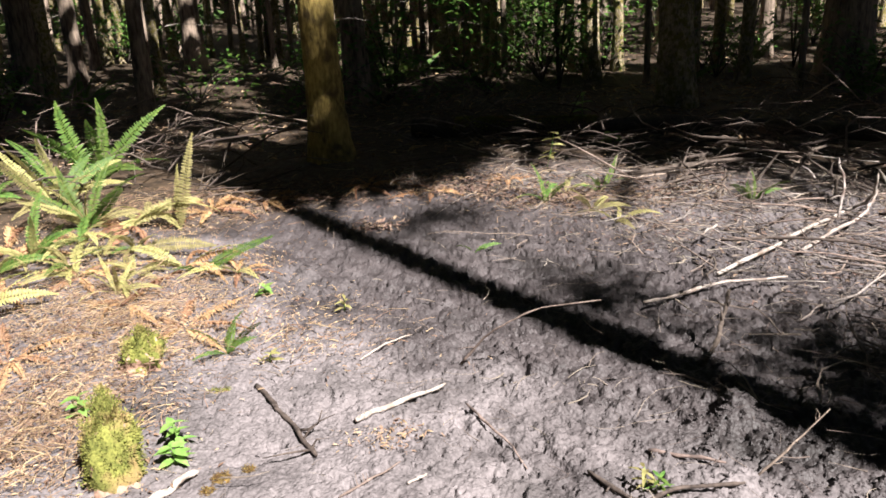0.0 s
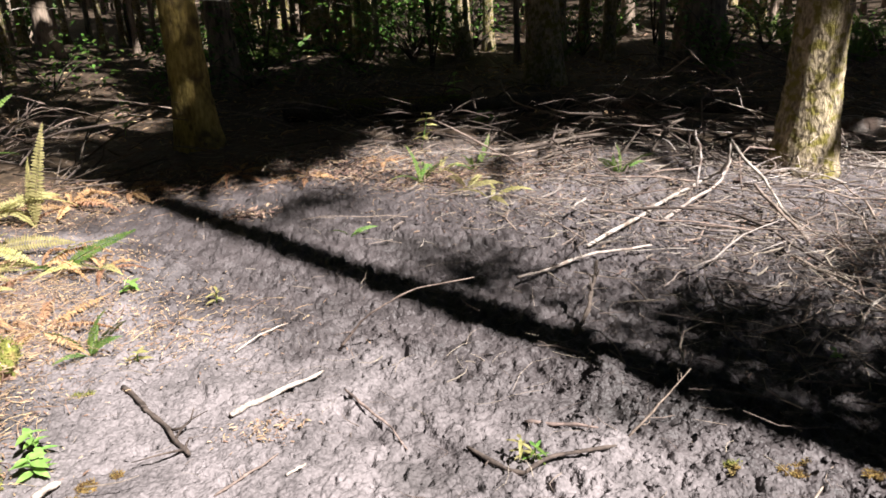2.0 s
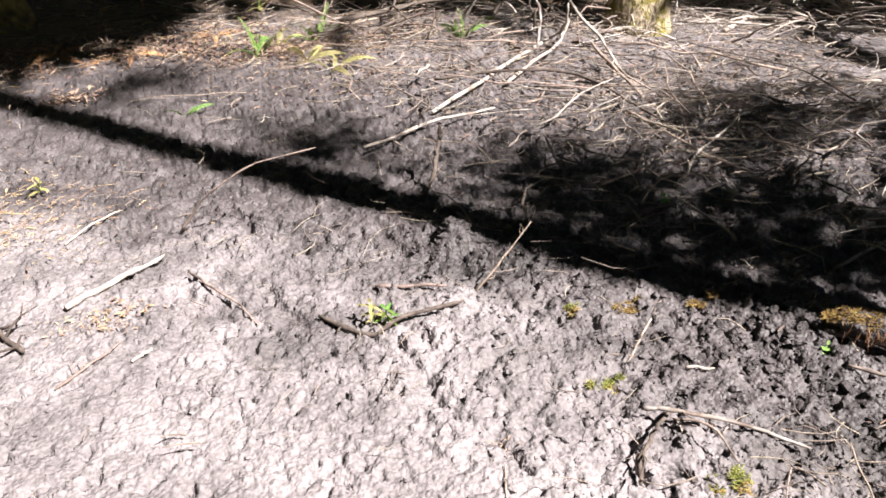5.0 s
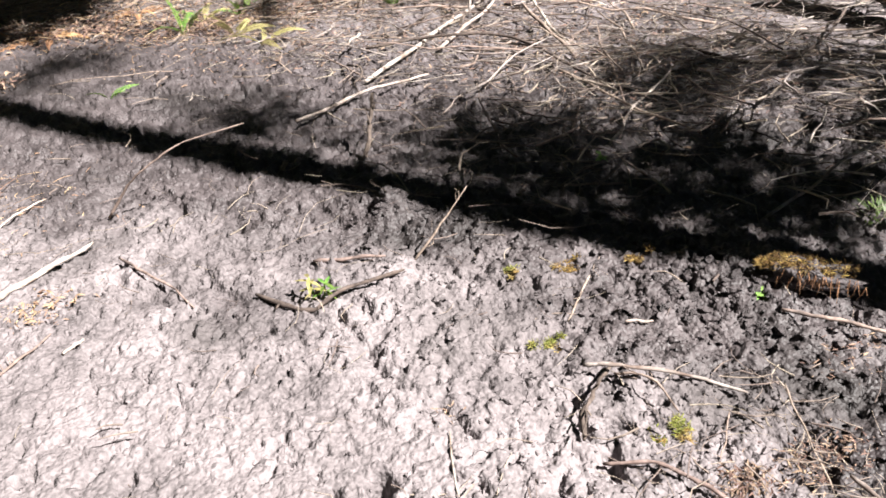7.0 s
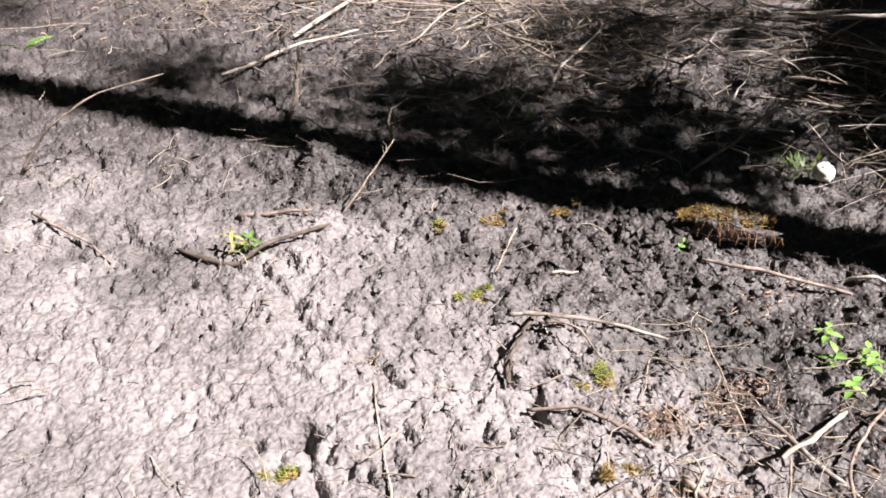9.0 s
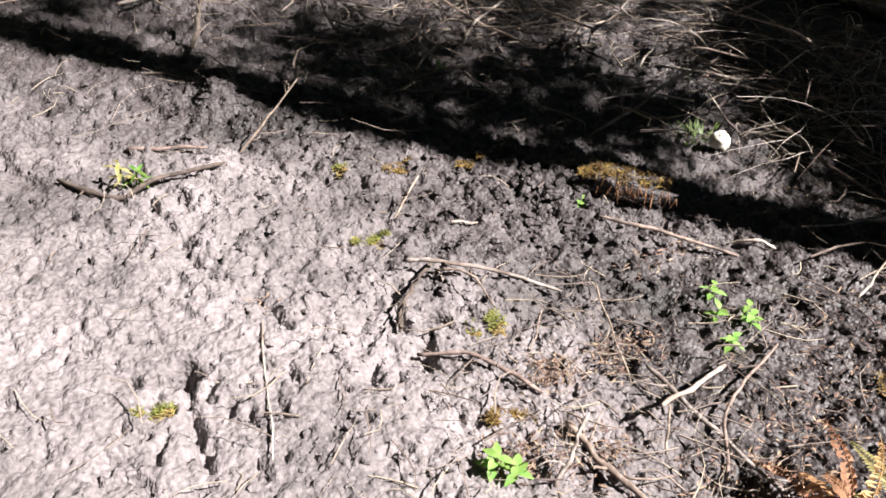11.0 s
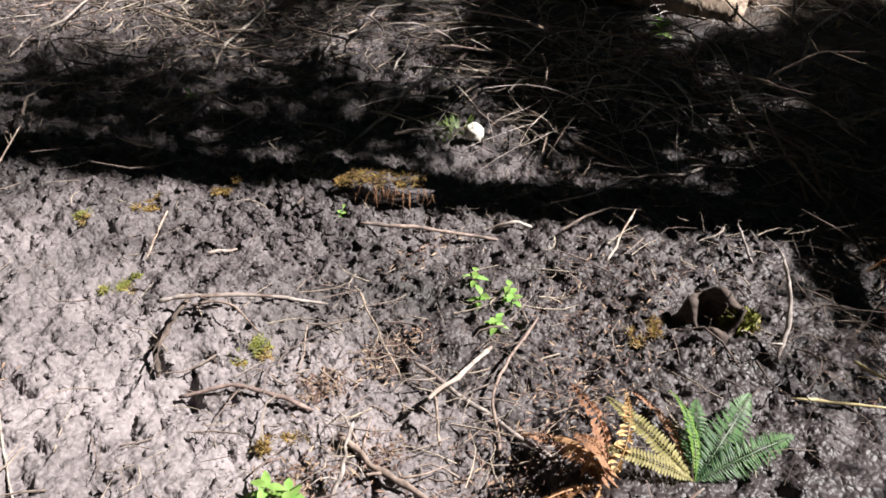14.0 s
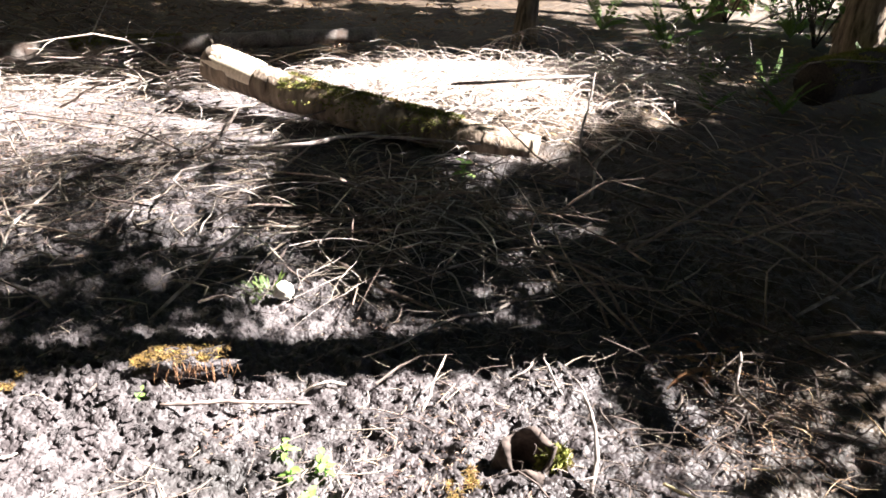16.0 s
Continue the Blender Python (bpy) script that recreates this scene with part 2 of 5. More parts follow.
class Geo:
    """Vertices and faces of one mesh."""
    def __init__(self):
        self.v, self.f = [], []

    def tube(self, pts, radii, sides=7, rough=0.0, rng=None, cap=True):
        pts = [Vector(p) for p in pts]
        start, up = len(self.v), None
        for i, p in enumerate(pts):
            way = (pts[min(i + 1, len(pts) - 1)] - pts[max(i - 1, 0)]).normalized()
            if up is None:
                up = way.orthogonal().normalized()
            up = (up - way * up.dot(way)).normalized()
            side = way.cross(up)
            for k in range(sides):
                a = 2 * math.pi * k / sides
                r = radii[i] * (1 + (rng.uniform(-rough, rough) if rough else 0))
                self.v.append(p + (up * math.cos(a) + side * math.sin(a)) * r)
        for i in range(len(pts) - 1):
            for k in range(sides):
                a, b = start + i * sides + k, start + i * sides + (k + 1) % sides
                self.f.append((a, b, b + sides, a + sides))
        if cap:
            self.f.append(tuple(start + k for k in reversed(range(sides))))
            self.f.append(tuple(start + (len(pts) - 1) * sides + k for k in range(sides)))

    def poly(self, pts):
        s = len(self.v)
        self.v += pts
        self.f.append(tuple(range(s, s + len(pts))))

    def leaf(self, base, way, width_way, length, width, fold=0.15, steps=3):
        """A folded leaf blade that tapers at both ends."""
        way, side = Vector(way).normalized(), Vector(width_way)
        side = (side - way * side.dot(way)).normalized()
        up = way.cross(side)
        s, base = len(self.v), Vector(base)
        self.v.append(base)
        for i in range(1, steps):
            t = i / steps
            w = width * math.sin(math.pi * t ** 0.8) * 0.5
            c = base + way * length * t - up * (length * 0.25 * t * t)
            self.v += [c - side * w + up * fold * w, c, c + side * w + up * fold * w]
        self.v.append(base + way * length - up * length * 0.25)
        last = len(self.v) - 1
        self.f += [(s, s + 2, s + 1), (s, s + 3, s + 2)]
        for i in range(steps - 2):
            a = s + 1 + 3 * i
            self.f += [(a, a + 1, a + 4, a + 3), (a + 1, a + 2, a + 5, a + 4)]
        a = s + 1 + 3 * (steps - 2)
        self.f += [(a, a + 1, last), (a + 1, a + 2, last)]

    def mesh(self, name, mat, smooth=True):
        me = bpy.data.meshes.new(name)
        me.from_pydata([tuple(p) for p in self.v], [], self.f)
        me.materials.append(mat)
        if smooth:
            me.shade_smooth()
        me.update()
        return me


def part(name, geo, mat, parent=None, label="", smooth=True):
    """One mesh object, under a thing or a part of it."""
    ob = new(name, geo if isinstance(geo, bpy.types.Mesh) else geo.mesh(name, mat, smooth))
    if parent:
        ob.parent = parent
    return tagged(ob, label)


def curve_points(pts, n):
    """A smooth line through the given points."""
    pts = [Vector(p) for p in pts]
    q = [pts[0] * 2 - pts[1]] + pts + [pts[-1] * 2 - pts[-2]]
    out = []
    for i in range(n + 1):
        u = i / n * (len(pts) - 1)
        k = min(int(u), len(pts) - 2)
        t = u - k
        a, b, c, d = q[k:k + 4]
        out.append(0.5 * (2 * b + (c - a) * t + (2 * a - 5 * b + 4 * c - d) * t * t + (3 * b - a - 3 * c + d) * t ** 3))
    return out


# ---- the ground ----
PITS = ((-0.90, 4.36, 0.055, 0.26), (0.98, 2.68, 0.042, 0.16), (1.14, 1.265, 0.028, 0.12), (0.52, 1.36, 0.03, 0.07), (0.40, 1.38, 0.025, 0.04),
        (2.25, 0.45, 0.09, 0.10), (1.62, 0.55, 0.05, 0.05), (1.40, 0.45, 0.10, 0.05))
MOUNDS = ((2.4, 6.2, 1.1, 0.13), (5.3, 2.6, 0.9, 0.17), (6.4, 1.6, 1.1, 0.20), (0.2, 6.7, 1.0, 0.08), (-2.7, 5.4, 1.3, 0.14), (-1.75, 4.15, 0.55, 0.06),
          (1.03, 2.66, 0.10, 0.09), (-0.81, 4.28, 0.07, 0.06), (1.9, 1.62, 0.22, 0.05), (3.4, 2.2, 0.5, 0.06), (-1.3, 2.75, 0.5, 0.04), (2.25, 0.42, 0.25, 0.06))
CRACKS = ((0.52, 1.36, 0.48, 1.08, 0.012, 0.03), (0.76, 1.54, 0.80, 1.40, 0.012, 0.03), (0.66, 1.95, 0.67, 1.74, 0.012, 0.025),
          (1.10, 1.42, 1.06, 1.28, 0.012, 0.03), (0.28, 2.52, 0.40, 2.32, 0.014, 0.025), (0.02, 2.66, 0.16, 2.42, 0.016, 0.025),
          (0.80, 2.86, 0.86, 2.62, 0.02, 0.03), (0.25, 3.36, 0.33, 3.08, 0.015, 0.02), (1.07, 1.20, 1.05, 1.13, 0.016, 0.06))


def clumpiness(x, y):
    """How broken up the mud is: smooth and trodden on one side, torn into clods on the other."""
    a = 1 / (1 + np.exp(np.clip(-(0.775 * x + 0.632 * y - 1.65) / 0.22, -50, 50))) * np.exp(-np.maximum(0, 0.775 * x + 0.632 * y - 3.6) / 2.0)
    return np.clip(0.38 + 0.75 * a + 0.25 * grain(x * 0.9, y * 0.9, 5), 0.25, 1.2)


def height(x, y):
    x, y = np.asarray(x, float), np.asarray(y, float)
    h = 0.03 * grain(x * 0.7, y * 0.7, 1) + 0.014 * grain(x * 2.1, y * 2.1, 2)
    wx, wy = x + 0.05 * grain(x * 5, y * 5, 8), y + 0.05 * grain(x * 5, y * 5, 9)
    c = clumpiness(x, y)
    bill = np.abs(grain(wx * 6, wy * 6, 3))
    near = np.clip(1.6 - np.hypot(x - 0.8, y - 2.2) / 4.0, 0, 1)
    h = h + c * (0.040 * np.minimum(bill, 0.4) - 0.012)
    wx, wy = x + 0.018 * grain(x * 17, y * 17, 18), y + 0.018 * grain(x * 17, y * 17, 19)
    for scale, amp, even, seed in ((11, 0.026, 0.0, 31), (21, 0.021, 0.15, 32), (37, 0.021, 0.45, 33), (64, 0.012, 0.7, 36)):
        d, mark, tilt = cells(wx * scale, wy * scale * 0.8, seed)
        dome = np.sqrt(np.clip(1 - (d / 0.9) ** 2, 0, 1))
        slab = np.clip(0.45 + 0.9 * tilt, 0, 1)
        h = h + near * amp * np.clip(c * (1 - even) + even - 0.15, 0, 1.1) * (0.2 * (mark ** 1.5) * dome + 0.85 * mark * slab)
    pit = grain(wx * 13, wy * 10, 12)
    h = h - near * 0.026 * np.clip((pit - 0.5) / 0.07, 0, 1) * np.clip(grain(x * 2.3, y * 2.3, 25) + 0.55, 0, 1)
    notch = grain(wx * 27, wy * 20, 37)
    h = h - near * 0.028 * np.clip((notch - 0.34) / 0.06, 0, 1) * np.clip(0.5 + grain(x * 3.1, y * 3.1, 38), 0.1, 1)
    h = h + near * 0.003 * grain(wx * 47, wy * 47, 6)
    h = h - 0.012 - 0.012 * c * near
    far = np.clip((np.hypot(x - 1, y - 2) - 5) / 6, 0, 1)
    h = h + far * (0.16 * grain(x * 0.35, y * 0.35, 7) + 0.06 * grain(x * 1.3, y * 1.3, 10))
    for mx, my, r, top in MOUNDS:
        h = h + top * np.exp(-((x - mx) ** 2 + (y - my) ** 2) / r ** 2)
    for px, py, r, deep in PITS:
        d = np.hypot(x - px + 0.02 * grain(x * 20, y * 20, 13), y - py) / r
        h = h - deep / (1 + d ** 6)
    for x0, y0, x1, y1, w, deep in CRACKS:
        dx, dy = x1 - x0, y1 - y0
        t = np.clip(((x - x0) * dx + (y - y0) * dy) / (dx * dx + dy * dy), 0, 1)
        d = np.hypot(x - x0 - t * dx + 0.012 * grain(x * 14, y * 14, 14), y - y0 - t * dy + 0.012 * grain(x * 14, y * 14, 15)) / w
        h = h - deep / (1 + d ** 4)
    return h


def damp_shade_at(x, y):
    """Where the soil is freshly torn, dark and damp; partial shade on the right is painted in too."""
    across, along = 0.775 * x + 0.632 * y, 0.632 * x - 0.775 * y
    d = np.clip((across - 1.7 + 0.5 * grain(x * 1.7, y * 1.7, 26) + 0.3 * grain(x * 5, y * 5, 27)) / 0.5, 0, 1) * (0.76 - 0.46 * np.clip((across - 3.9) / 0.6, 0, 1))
    # right side: torn soil made darker still to stand in for dappled shade
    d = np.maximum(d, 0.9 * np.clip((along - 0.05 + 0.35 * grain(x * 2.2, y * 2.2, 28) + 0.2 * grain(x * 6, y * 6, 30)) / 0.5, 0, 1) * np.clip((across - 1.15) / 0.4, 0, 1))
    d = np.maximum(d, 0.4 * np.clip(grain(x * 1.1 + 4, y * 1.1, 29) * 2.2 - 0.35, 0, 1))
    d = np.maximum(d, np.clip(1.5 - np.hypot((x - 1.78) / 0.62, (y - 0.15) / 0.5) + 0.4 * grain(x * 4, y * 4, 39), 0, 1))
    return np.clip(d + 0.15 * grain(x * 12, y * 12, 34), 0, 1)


def ground_z(x, y):
    return float(height(np.array([x]), np.array([y]))[0])


def graded(a, b, step, reach):
    """Even steps from a to b, slowly widening steps for four metres on both sides, then quickly out to the reach."""
    def outward(edge, way):
        out, p, d = [], step, step
        while p < reach:
            out.append(edge + way * p)
            d = step + 0.008 * p if p < 4 else d * 1.075
            p += d
        return out
    return np.array(outward(a, -1)[::-1] + list(np.arange(a, b + step / 2, step)) + outward(b, 1))


def sheet():
    gx, gy = graded(-0.3, 2.4, 0.0078, 900), graded(0.3, 2.7, 0.0078, 900)
    X, Y = np.meshgrid(gx, gy)
    wide, deep = np.gradient(gx)[None, :], np.gradient(gy)[:, None]
    jog = np.random.RandomState(5)
    X = X + wide * jog.uniform(-0.32, 0.32, X.shape)
    Y = Y + deep * jog.uniform(-0.32, 0.32, Y.shape)
    Z = height(X, Y)
    nx, ny = len(gx), len(gy)
    me = bpy.data.meshes.new("ground")
    me.vertices.add(nx * ny)
    me.vertices.foreach_set("co", np.stack([X, Y, Z], -1).astype(np.float32).ravel())
    i = (np.arange(ny - 1)[:, None] * nx + np.arange(nx - 1)[None, :]).ravel()
    quads = np.stack([i, i + 1, i + nx + 1, i + nx], -1).ravel().astype(np.int32)
    me.loops.add(len(quads))
    me.loops.foreach_set("vertex_index", quads)
    me.polygons.add(len(i))
    me.polygons.foreach_set("loop_start", np.arange(0, len(quads), 4, dtype=np.int32))
    me.update(calc_edges=True)
    me.shade_smooth()
    me.materials.append(MUD)
    edge = Y + 0.9 * grain(X * 0.6, Y * 0.6, 20) + 0.35 * grain(X * 2, Y * 2, 21)
    # the last term darkens the near right corner in place of partial shade
    wall = np.maximum.reduce([edge - np.interp(X, [-4, -2.5, 0, 2.5, 4.5, 6.5], [4.0, 5.0, 6.6, 6.2, 5.6, 1.0]), X + 0.5 * grain(X, Y, 22) - 4.9 - 1.3 * np.clip((Y - 3.6) / 0.6, 0, 1), -2.4 - X - 0.3 * grain(X * 2, Y, 23), -1.5 - Y, 0.8 * (X - 2.35) - (Y - 0.0) + 0.35 * grain(X * 3, Y * 3, 35) - 0.6])
    me.attributes.new("duff_shade", "FLOAT", "POINT").data.foreach_set("value", np.clip(0.5 + wall / 0.7, 0, 1).astype(np.float32).ravel())
    damp_shade = damp_shade_at(X, Y)
    me.attributes.new("damp_shade", "FLOAT", "POINT").data.foreach_set("value", np.clip(damp_shade, 0, 1).astype(np.float32).ravel())
    return tagged(new("ground", me), "grey-brown churned forest mud, torn into clods and trodden flat", "ground", kind="structure")


sheet()


# ---- trees ----
def trunk_mesh(radius, tall, seed, mat, sides=14, rings=26, flare=0.5, lean=(0.0, 0.0), rough=0.05):
    rng, g = random.Random(seed), Geo()
    for i in range(rings + 1):
        t = (i / rings) ** 1.8
        z = tall * t - 0.15
        r = radius * (1 - 0.75 * t) * (1 + flare * math.exp(-max(z, 0) / (radius * 2.2)))
        cx, cy = lean[0] * z + 0.04 * math.sin(z * 0.5 + seed), lean[1] * z + 0.04 * math.cos(z * 0.4 + seed)
        for k in range(sides):
            a = 2 * math.pi * k / sides
            lobe = 1 + 0.18 * flare * math.exp(-max(z, 0) / (radius * 2)) * math.sin(3 * a + seed) + rng.uniform(-rough, rough)
            g.v.append(Vector((cx + r * lobe * math.cos(a), cy + r * lobe * math.sin(a), z)))
    for i in range(rings):
        for k in range(sides):
            a, b = i * sides + k, i * sides + (k + 1) % sides
            g.f.append((a, b, b + sides, a + sides))
    return g.mesh("trunk", mat)


def crown_mesh(low, top, radius, count, size, seed, mat=None, sharp=1.0):
    """Drooping sprays of foliage round a trunk, thinner towards the top."""
    rng, g = random.Random(seed), Geo()
    for _ in range(count):
        t = rng.random()
        z = low + (top - low) * t
        r = radius * (1 - t * 0.75) ** sharp * math.sqrt(rng.random())
        a = rng.random() * 2 * math.pi
        out = Vector((math.cos(a), math.sin(a), rng.uniform(-0.6, 0.2)))
        side = Vector((-math.sin(a), math.cos(a), rng.uniform(-0.4, 0.4)))
        g.leaf((r * math.cos(a), r * math.sin(a), z), out, side, size * rng.uniform(0.6, 1.4), size * rng.uniform(0.35, 0.7), 0.2, 3)
    return g.mesh("crown", mat or CANOPY, False)


def limb_mesh(length, seed, thick=0.012):
    """One dead lower limb along +x with a few side twigs."""
    rg, g = random.Random(seed), Geo()
    line = curve_points(((0, 0, 0), (length * 0.5, rg.uniform(-0.1, 0.1) * length, -0.03 * length), (length, rg.uniform(-0.2, 0.2) * length, -0.2 * length)), 6)
    g.tube(line, [thick * (1 - 0.12 * i) for i in range(7)], 5)
    for k in (2, 3, 4, 5):
        way = Vector((0.6, rg.uniform(-1, 1), rg.uniform(-0.6, 0.3))) * length * 0.25
        g.tube([line[k], line[k] + way * 0.6, line[k] + way], [thick * 0.4, thick * 0.3, thick * 0.15], 4)
    return g.mesh("limb", GREY)


LIMB_SHAPES = [limb_mesh(0.9, 51), limb_mesh(1.2, 52), limb_mesh(0.7, 53)]


def tree(x, y, trunk, crown, limbs=0, turn=0.0, size=1.0, label="tall conifer with a bare brown trunk in the forest"):
    base = tagged(new("tree"), label, "tree", group="trees of the forest")
    part("trunk", trunk, None, base)
    part("crown", crown, None, base, "dark green needle sprays")
    rl = random.Random(round(x * 100 + y * 7))
    for _ in range(limbs):
        f = part("limb", rl.choice(LIMB_SHAPES), None, base)
        a, z = rl.uniform(0, 360), rl.uniform(1.0, 7.0)
        f.matrix_basis = pose(0, 0, z, 0, rl.uniform(-20, 20), a) @ Matrix.Scale(rl.uniform(0.5, 1.3), 4)
    base.matrix_basis = pose(x, y, ground_z(x, y) - 0.03, 0, 0, turn) @ Matrix.Scale(size, 4)
    return base


CROWNS = [crown_mesh(9, 19, 1.9, 180, 0.7, s) for s in (1, 2, 3)]
THIN_CROWNS = [crown_mesh(9, 19, 1.5, 26, 0.7, s) for s in (7, 8)]
FULL_CROWNS = [crown_mesh(1.5, 22, 3.0, 1000, 1.15, s) for s in (5, 6)]
HIGH_CROWN = crown_mesh(18.7, 28, 2.0, 900, 0.8, 4)


def near_tree(x, y, radius, tall, seed, mat, label, lean=(0.0, 0.0), limbs=8):
    return tree(x, y, trunk_mesh(radius, tall, seed, mat, 38, 96, 0.45, lean, 0.055), CROWNS[seed % 3], limbs, 0, 1, label)


near_tree(-1.06, 7.55, 0.165, 19, 3, GOLDEN, "mossy golden-barked tree trunk at the edge of the mud", (-0.01, 0.01), 6)
near_tree(-1.16, 11.9, 0.18, 20, 4, BARK, "dark shaded conifer trunk behind the mossy tree", (-0.03, 0.0))
near_tree(2.92, 9.9, 0.2, 20, 5, MOSSY, "brown conifer trunk with a flared mossy foot", (-0.05, 0.02))
near_tree(-5.25, 14.8, 0.2, 20, 6, BARK, "brown conifer trunk deep in the forest")
near_tree(-6.4, 12.7, 0.2, 20, 7, BARK, "dim brown conifer trunk behind the ferns")
near_tree(-5.3, 17.8, 0.2, 20, 8, BARK, "dark conifer trunk deep in the forest")
near_tree(2.46, 13.4, 0.12, 18, 9, MOSSY, "slim pale conifer trunk catching the sun")
near_tree(2.15, 14.4, 0.075, 16, 10, MOSSY, "thin pale trunk beside a slim conifer")
near_tree(5.82, 11.7, 0.31, 22, 11, BARK, "thick black shaded conifer trunk")
near_tree(3.5, 5.22, 0.182, 20, 12, MOSSY, "sunlit lichen-grey and mossy tree trunk among dead branches", (0.012, 0.0), 7)
near_tree(8.97, 3.6, 0.11, 18, 13, BARK, "slim dark trunk behind the grassy mound")
near_tree(10.2, 0.35, 0.2, 20, 14, BARK, "dark trunk beside the mossy log")

# the tree whose long trunk shadow falls across the mud, with the stub of a broken limb, and the bushy young conifer
# added beside it for shade
band = tagged(new("tree"), "tall slim conifer with a bare trunk and a broken limb", "tree", group="trees of the forest")
part("trunk", trunk_mesh(0.165, 29, 21, BARK, 18, 60, 0.3, (0, 0), 0.04), None, band)
part("crown", HIGH_CROWN, None, band, "dark green needle sprays")
stub = Geo()
stub.tube(curve_points(((0, 0, 4.25), tuple(-ACROSS * 0.3 + Vector((0, 0, 4.22))), tuple(-ACROSS * 0.62 + Vector((0, 0, 4.15)))), 5), [0.09, 0.085, 0.08, 0.075, 0.07, 0.06], 9)
part("broken_limb", stub, BARK, band)
BAND_ACROSS, BAND_ALONG = 2.66, 5.0
RUN = math.tan(radians(SUN_EL))


def sprays_mesh(wide, deep, gaps, size, seed):
    """A loose flat cluster of needle sprays; gaps is the share of light that comes through its middle."""
    rg, g = random.Random(seed), Geo()
    for _ in range(int(-math.log(gaps) * math.pi * wide * deep * 1.55 / (size * size * 0.16))):
        u, v, w = (max(-1.7, min(1.7, rg.gauss(0, 0.62))) for _ in range(3))
        at = ACROSS * (wide * u) + SUN_WAY * (deep * 0.5 * v) + Vector((0, 0, deep * 0.95 * w))
        a = rg.random() * 2 * math.pi
        g.leaf(at, (math.cos(a), math.sin(a), rg.uniform(-0.6, 0.3)), (-math.sin(a), math.cos(a), rg.uniform(-0.4, 0.4)), size * rg.uniform(0.6, 1.4), size * 0.5, 0.2, 3)
    return g.mesh("sprays", CANOPY, False)


# unseen boughs added to cast patches of shade: how far out each is across the sun's way and where its shade falls along
# it, its half widths, its gaps
for k, (out, fall, wide, deep, gaps) in enumerate((
        (3.45, -4.25, 0.32, 0.20, 0.45), (3.08, -2.55, 0.26, 0.42, 0.42), (3.22, -1.25, 0.36, 0.50, 0.22), (3.35, -0.45, 0.40, 0.40, 0.28), (2.95, -0.80, 0.14, 0.40, 0.28),
        (4.40, -0.75, 0.55, 0.45, 0.42), (4.15, 0.42, 0.48, 0.26, 0.05), (5.00, 0.42, 0.40, 0.24, 0.15), (3.75, 1.05, 0.55, 0.28, 0.12), (3.35, 0.10, 0.15, 0.2, 0.35), (4.0, 0.75, 0.85, 0.45, 0.5), (3.65, 0.70, 0.42, 0.28, 0.12), (4.55, 0.85, 0.42, 0.32, 0.15), (3.02, -0.15, 0.20, 0.30, 0.22), (2.98, 0.92, 0.20, 0.20, 0.35), (4.7, -0.1, 0.5, 0.4, 0.65), (3.2, -7.7, 0.35, 0.4, 0.1), (4.75, -7.7, 0.42, 0.4, 0.1))):
    tall = (BAND_ALONG - fall) * RUN
    tip = ACROSS * (out - BAND_ACROSS)
    one = Geo()
    one.tube(curve_points(((0, 0, tall - 0.35), tuple(tip * 0.6 + Vector((0, 0, tall - 0.05))), tuple(tip * 1.1 + Vector((0, 0, tall)))), 5), [0.03, 0.026, 0.022, 0.017, 0.012, 0.006], 6)
    bough = part("bough", one, BARK, band)
    part("sprays", sprays_mesh(wide, deep, gaps, 0.12, 190 + k), None, bough, "dark green needle sprays").location = tip + Vector((0, 0, tall))
# two larger limbs of foliage, added to shade the golden trunk's foot and forest edge
for out, low, top, wide, count, seed in ((1.2, 12.9, 14.3, 0.85, 620, 91), (3.35, 13.4, 17.2, 1.1, 750, 92)):
    one = Geo()
    one.tube(curve_points(((0, 0, low - 0.6), tuple(ACROSS * out * 0.6 + Vector((0, 0, low + 0.3))), tuple(ACROSS * out + Vector((0, 0, low + 0.4)))), 5), [0.05, 0.045, 0.04, 0.03, 0.02, 0.01], 7)
    bough = part("bough", one, BARK, band)
    part("sprays", crown_mesh(low, top, wide, count, 0.45, seed, sharp=0.3), None, bough, "dark green needle sprays").location = ACROSS * out
band_foot = ACROSS * BAND_ACROSS + SUN_WAY * BAND_ALONG
band.matrix_basis = pose(band_foot.x, band_foot.y, -0.05)
# dense young conifers beside it, out of view, added to shade the bank
for across, along, geo in ((3.5, 9.5, crown_mesh(1.2, 9.2, 1.5, 7000, 0.3, 32, sharp=0.35)), (4.55, 9.8, crown_mesh(1.2, 8.9, 0.85, 3000, 0.3, 36, sharp=0.35)), (6.1, 10.0, crown_mesh(1.5, 9.0, 1.6, 2200, 0.35, 35, sharp=0.8))):
    foot = ACROSS * across + SUN_WAY * along
    tree(foot.x, foot.y, trunk_mesh(0.06, 10.4, 22, BARK, 12, 24), geo, 0, 0, 1, "unseen dense young conifer added to shade the bank")

# a low bushy sapling nearer by, out of view, added to dapple the right corner
foot = ACROSS * 1.9 + SUN_WAY * 5.1
tree(foot.x, foot.y, trunk_mesh(0.03, 4.2, 23, BARK, 8, 12), crown_mesh(1.2, 4.2, 0.75, 2100, 0.10, 34, sharp=0.3), 0, 0, 1, "unseen low bushy sapling added to dapple the torn soil")

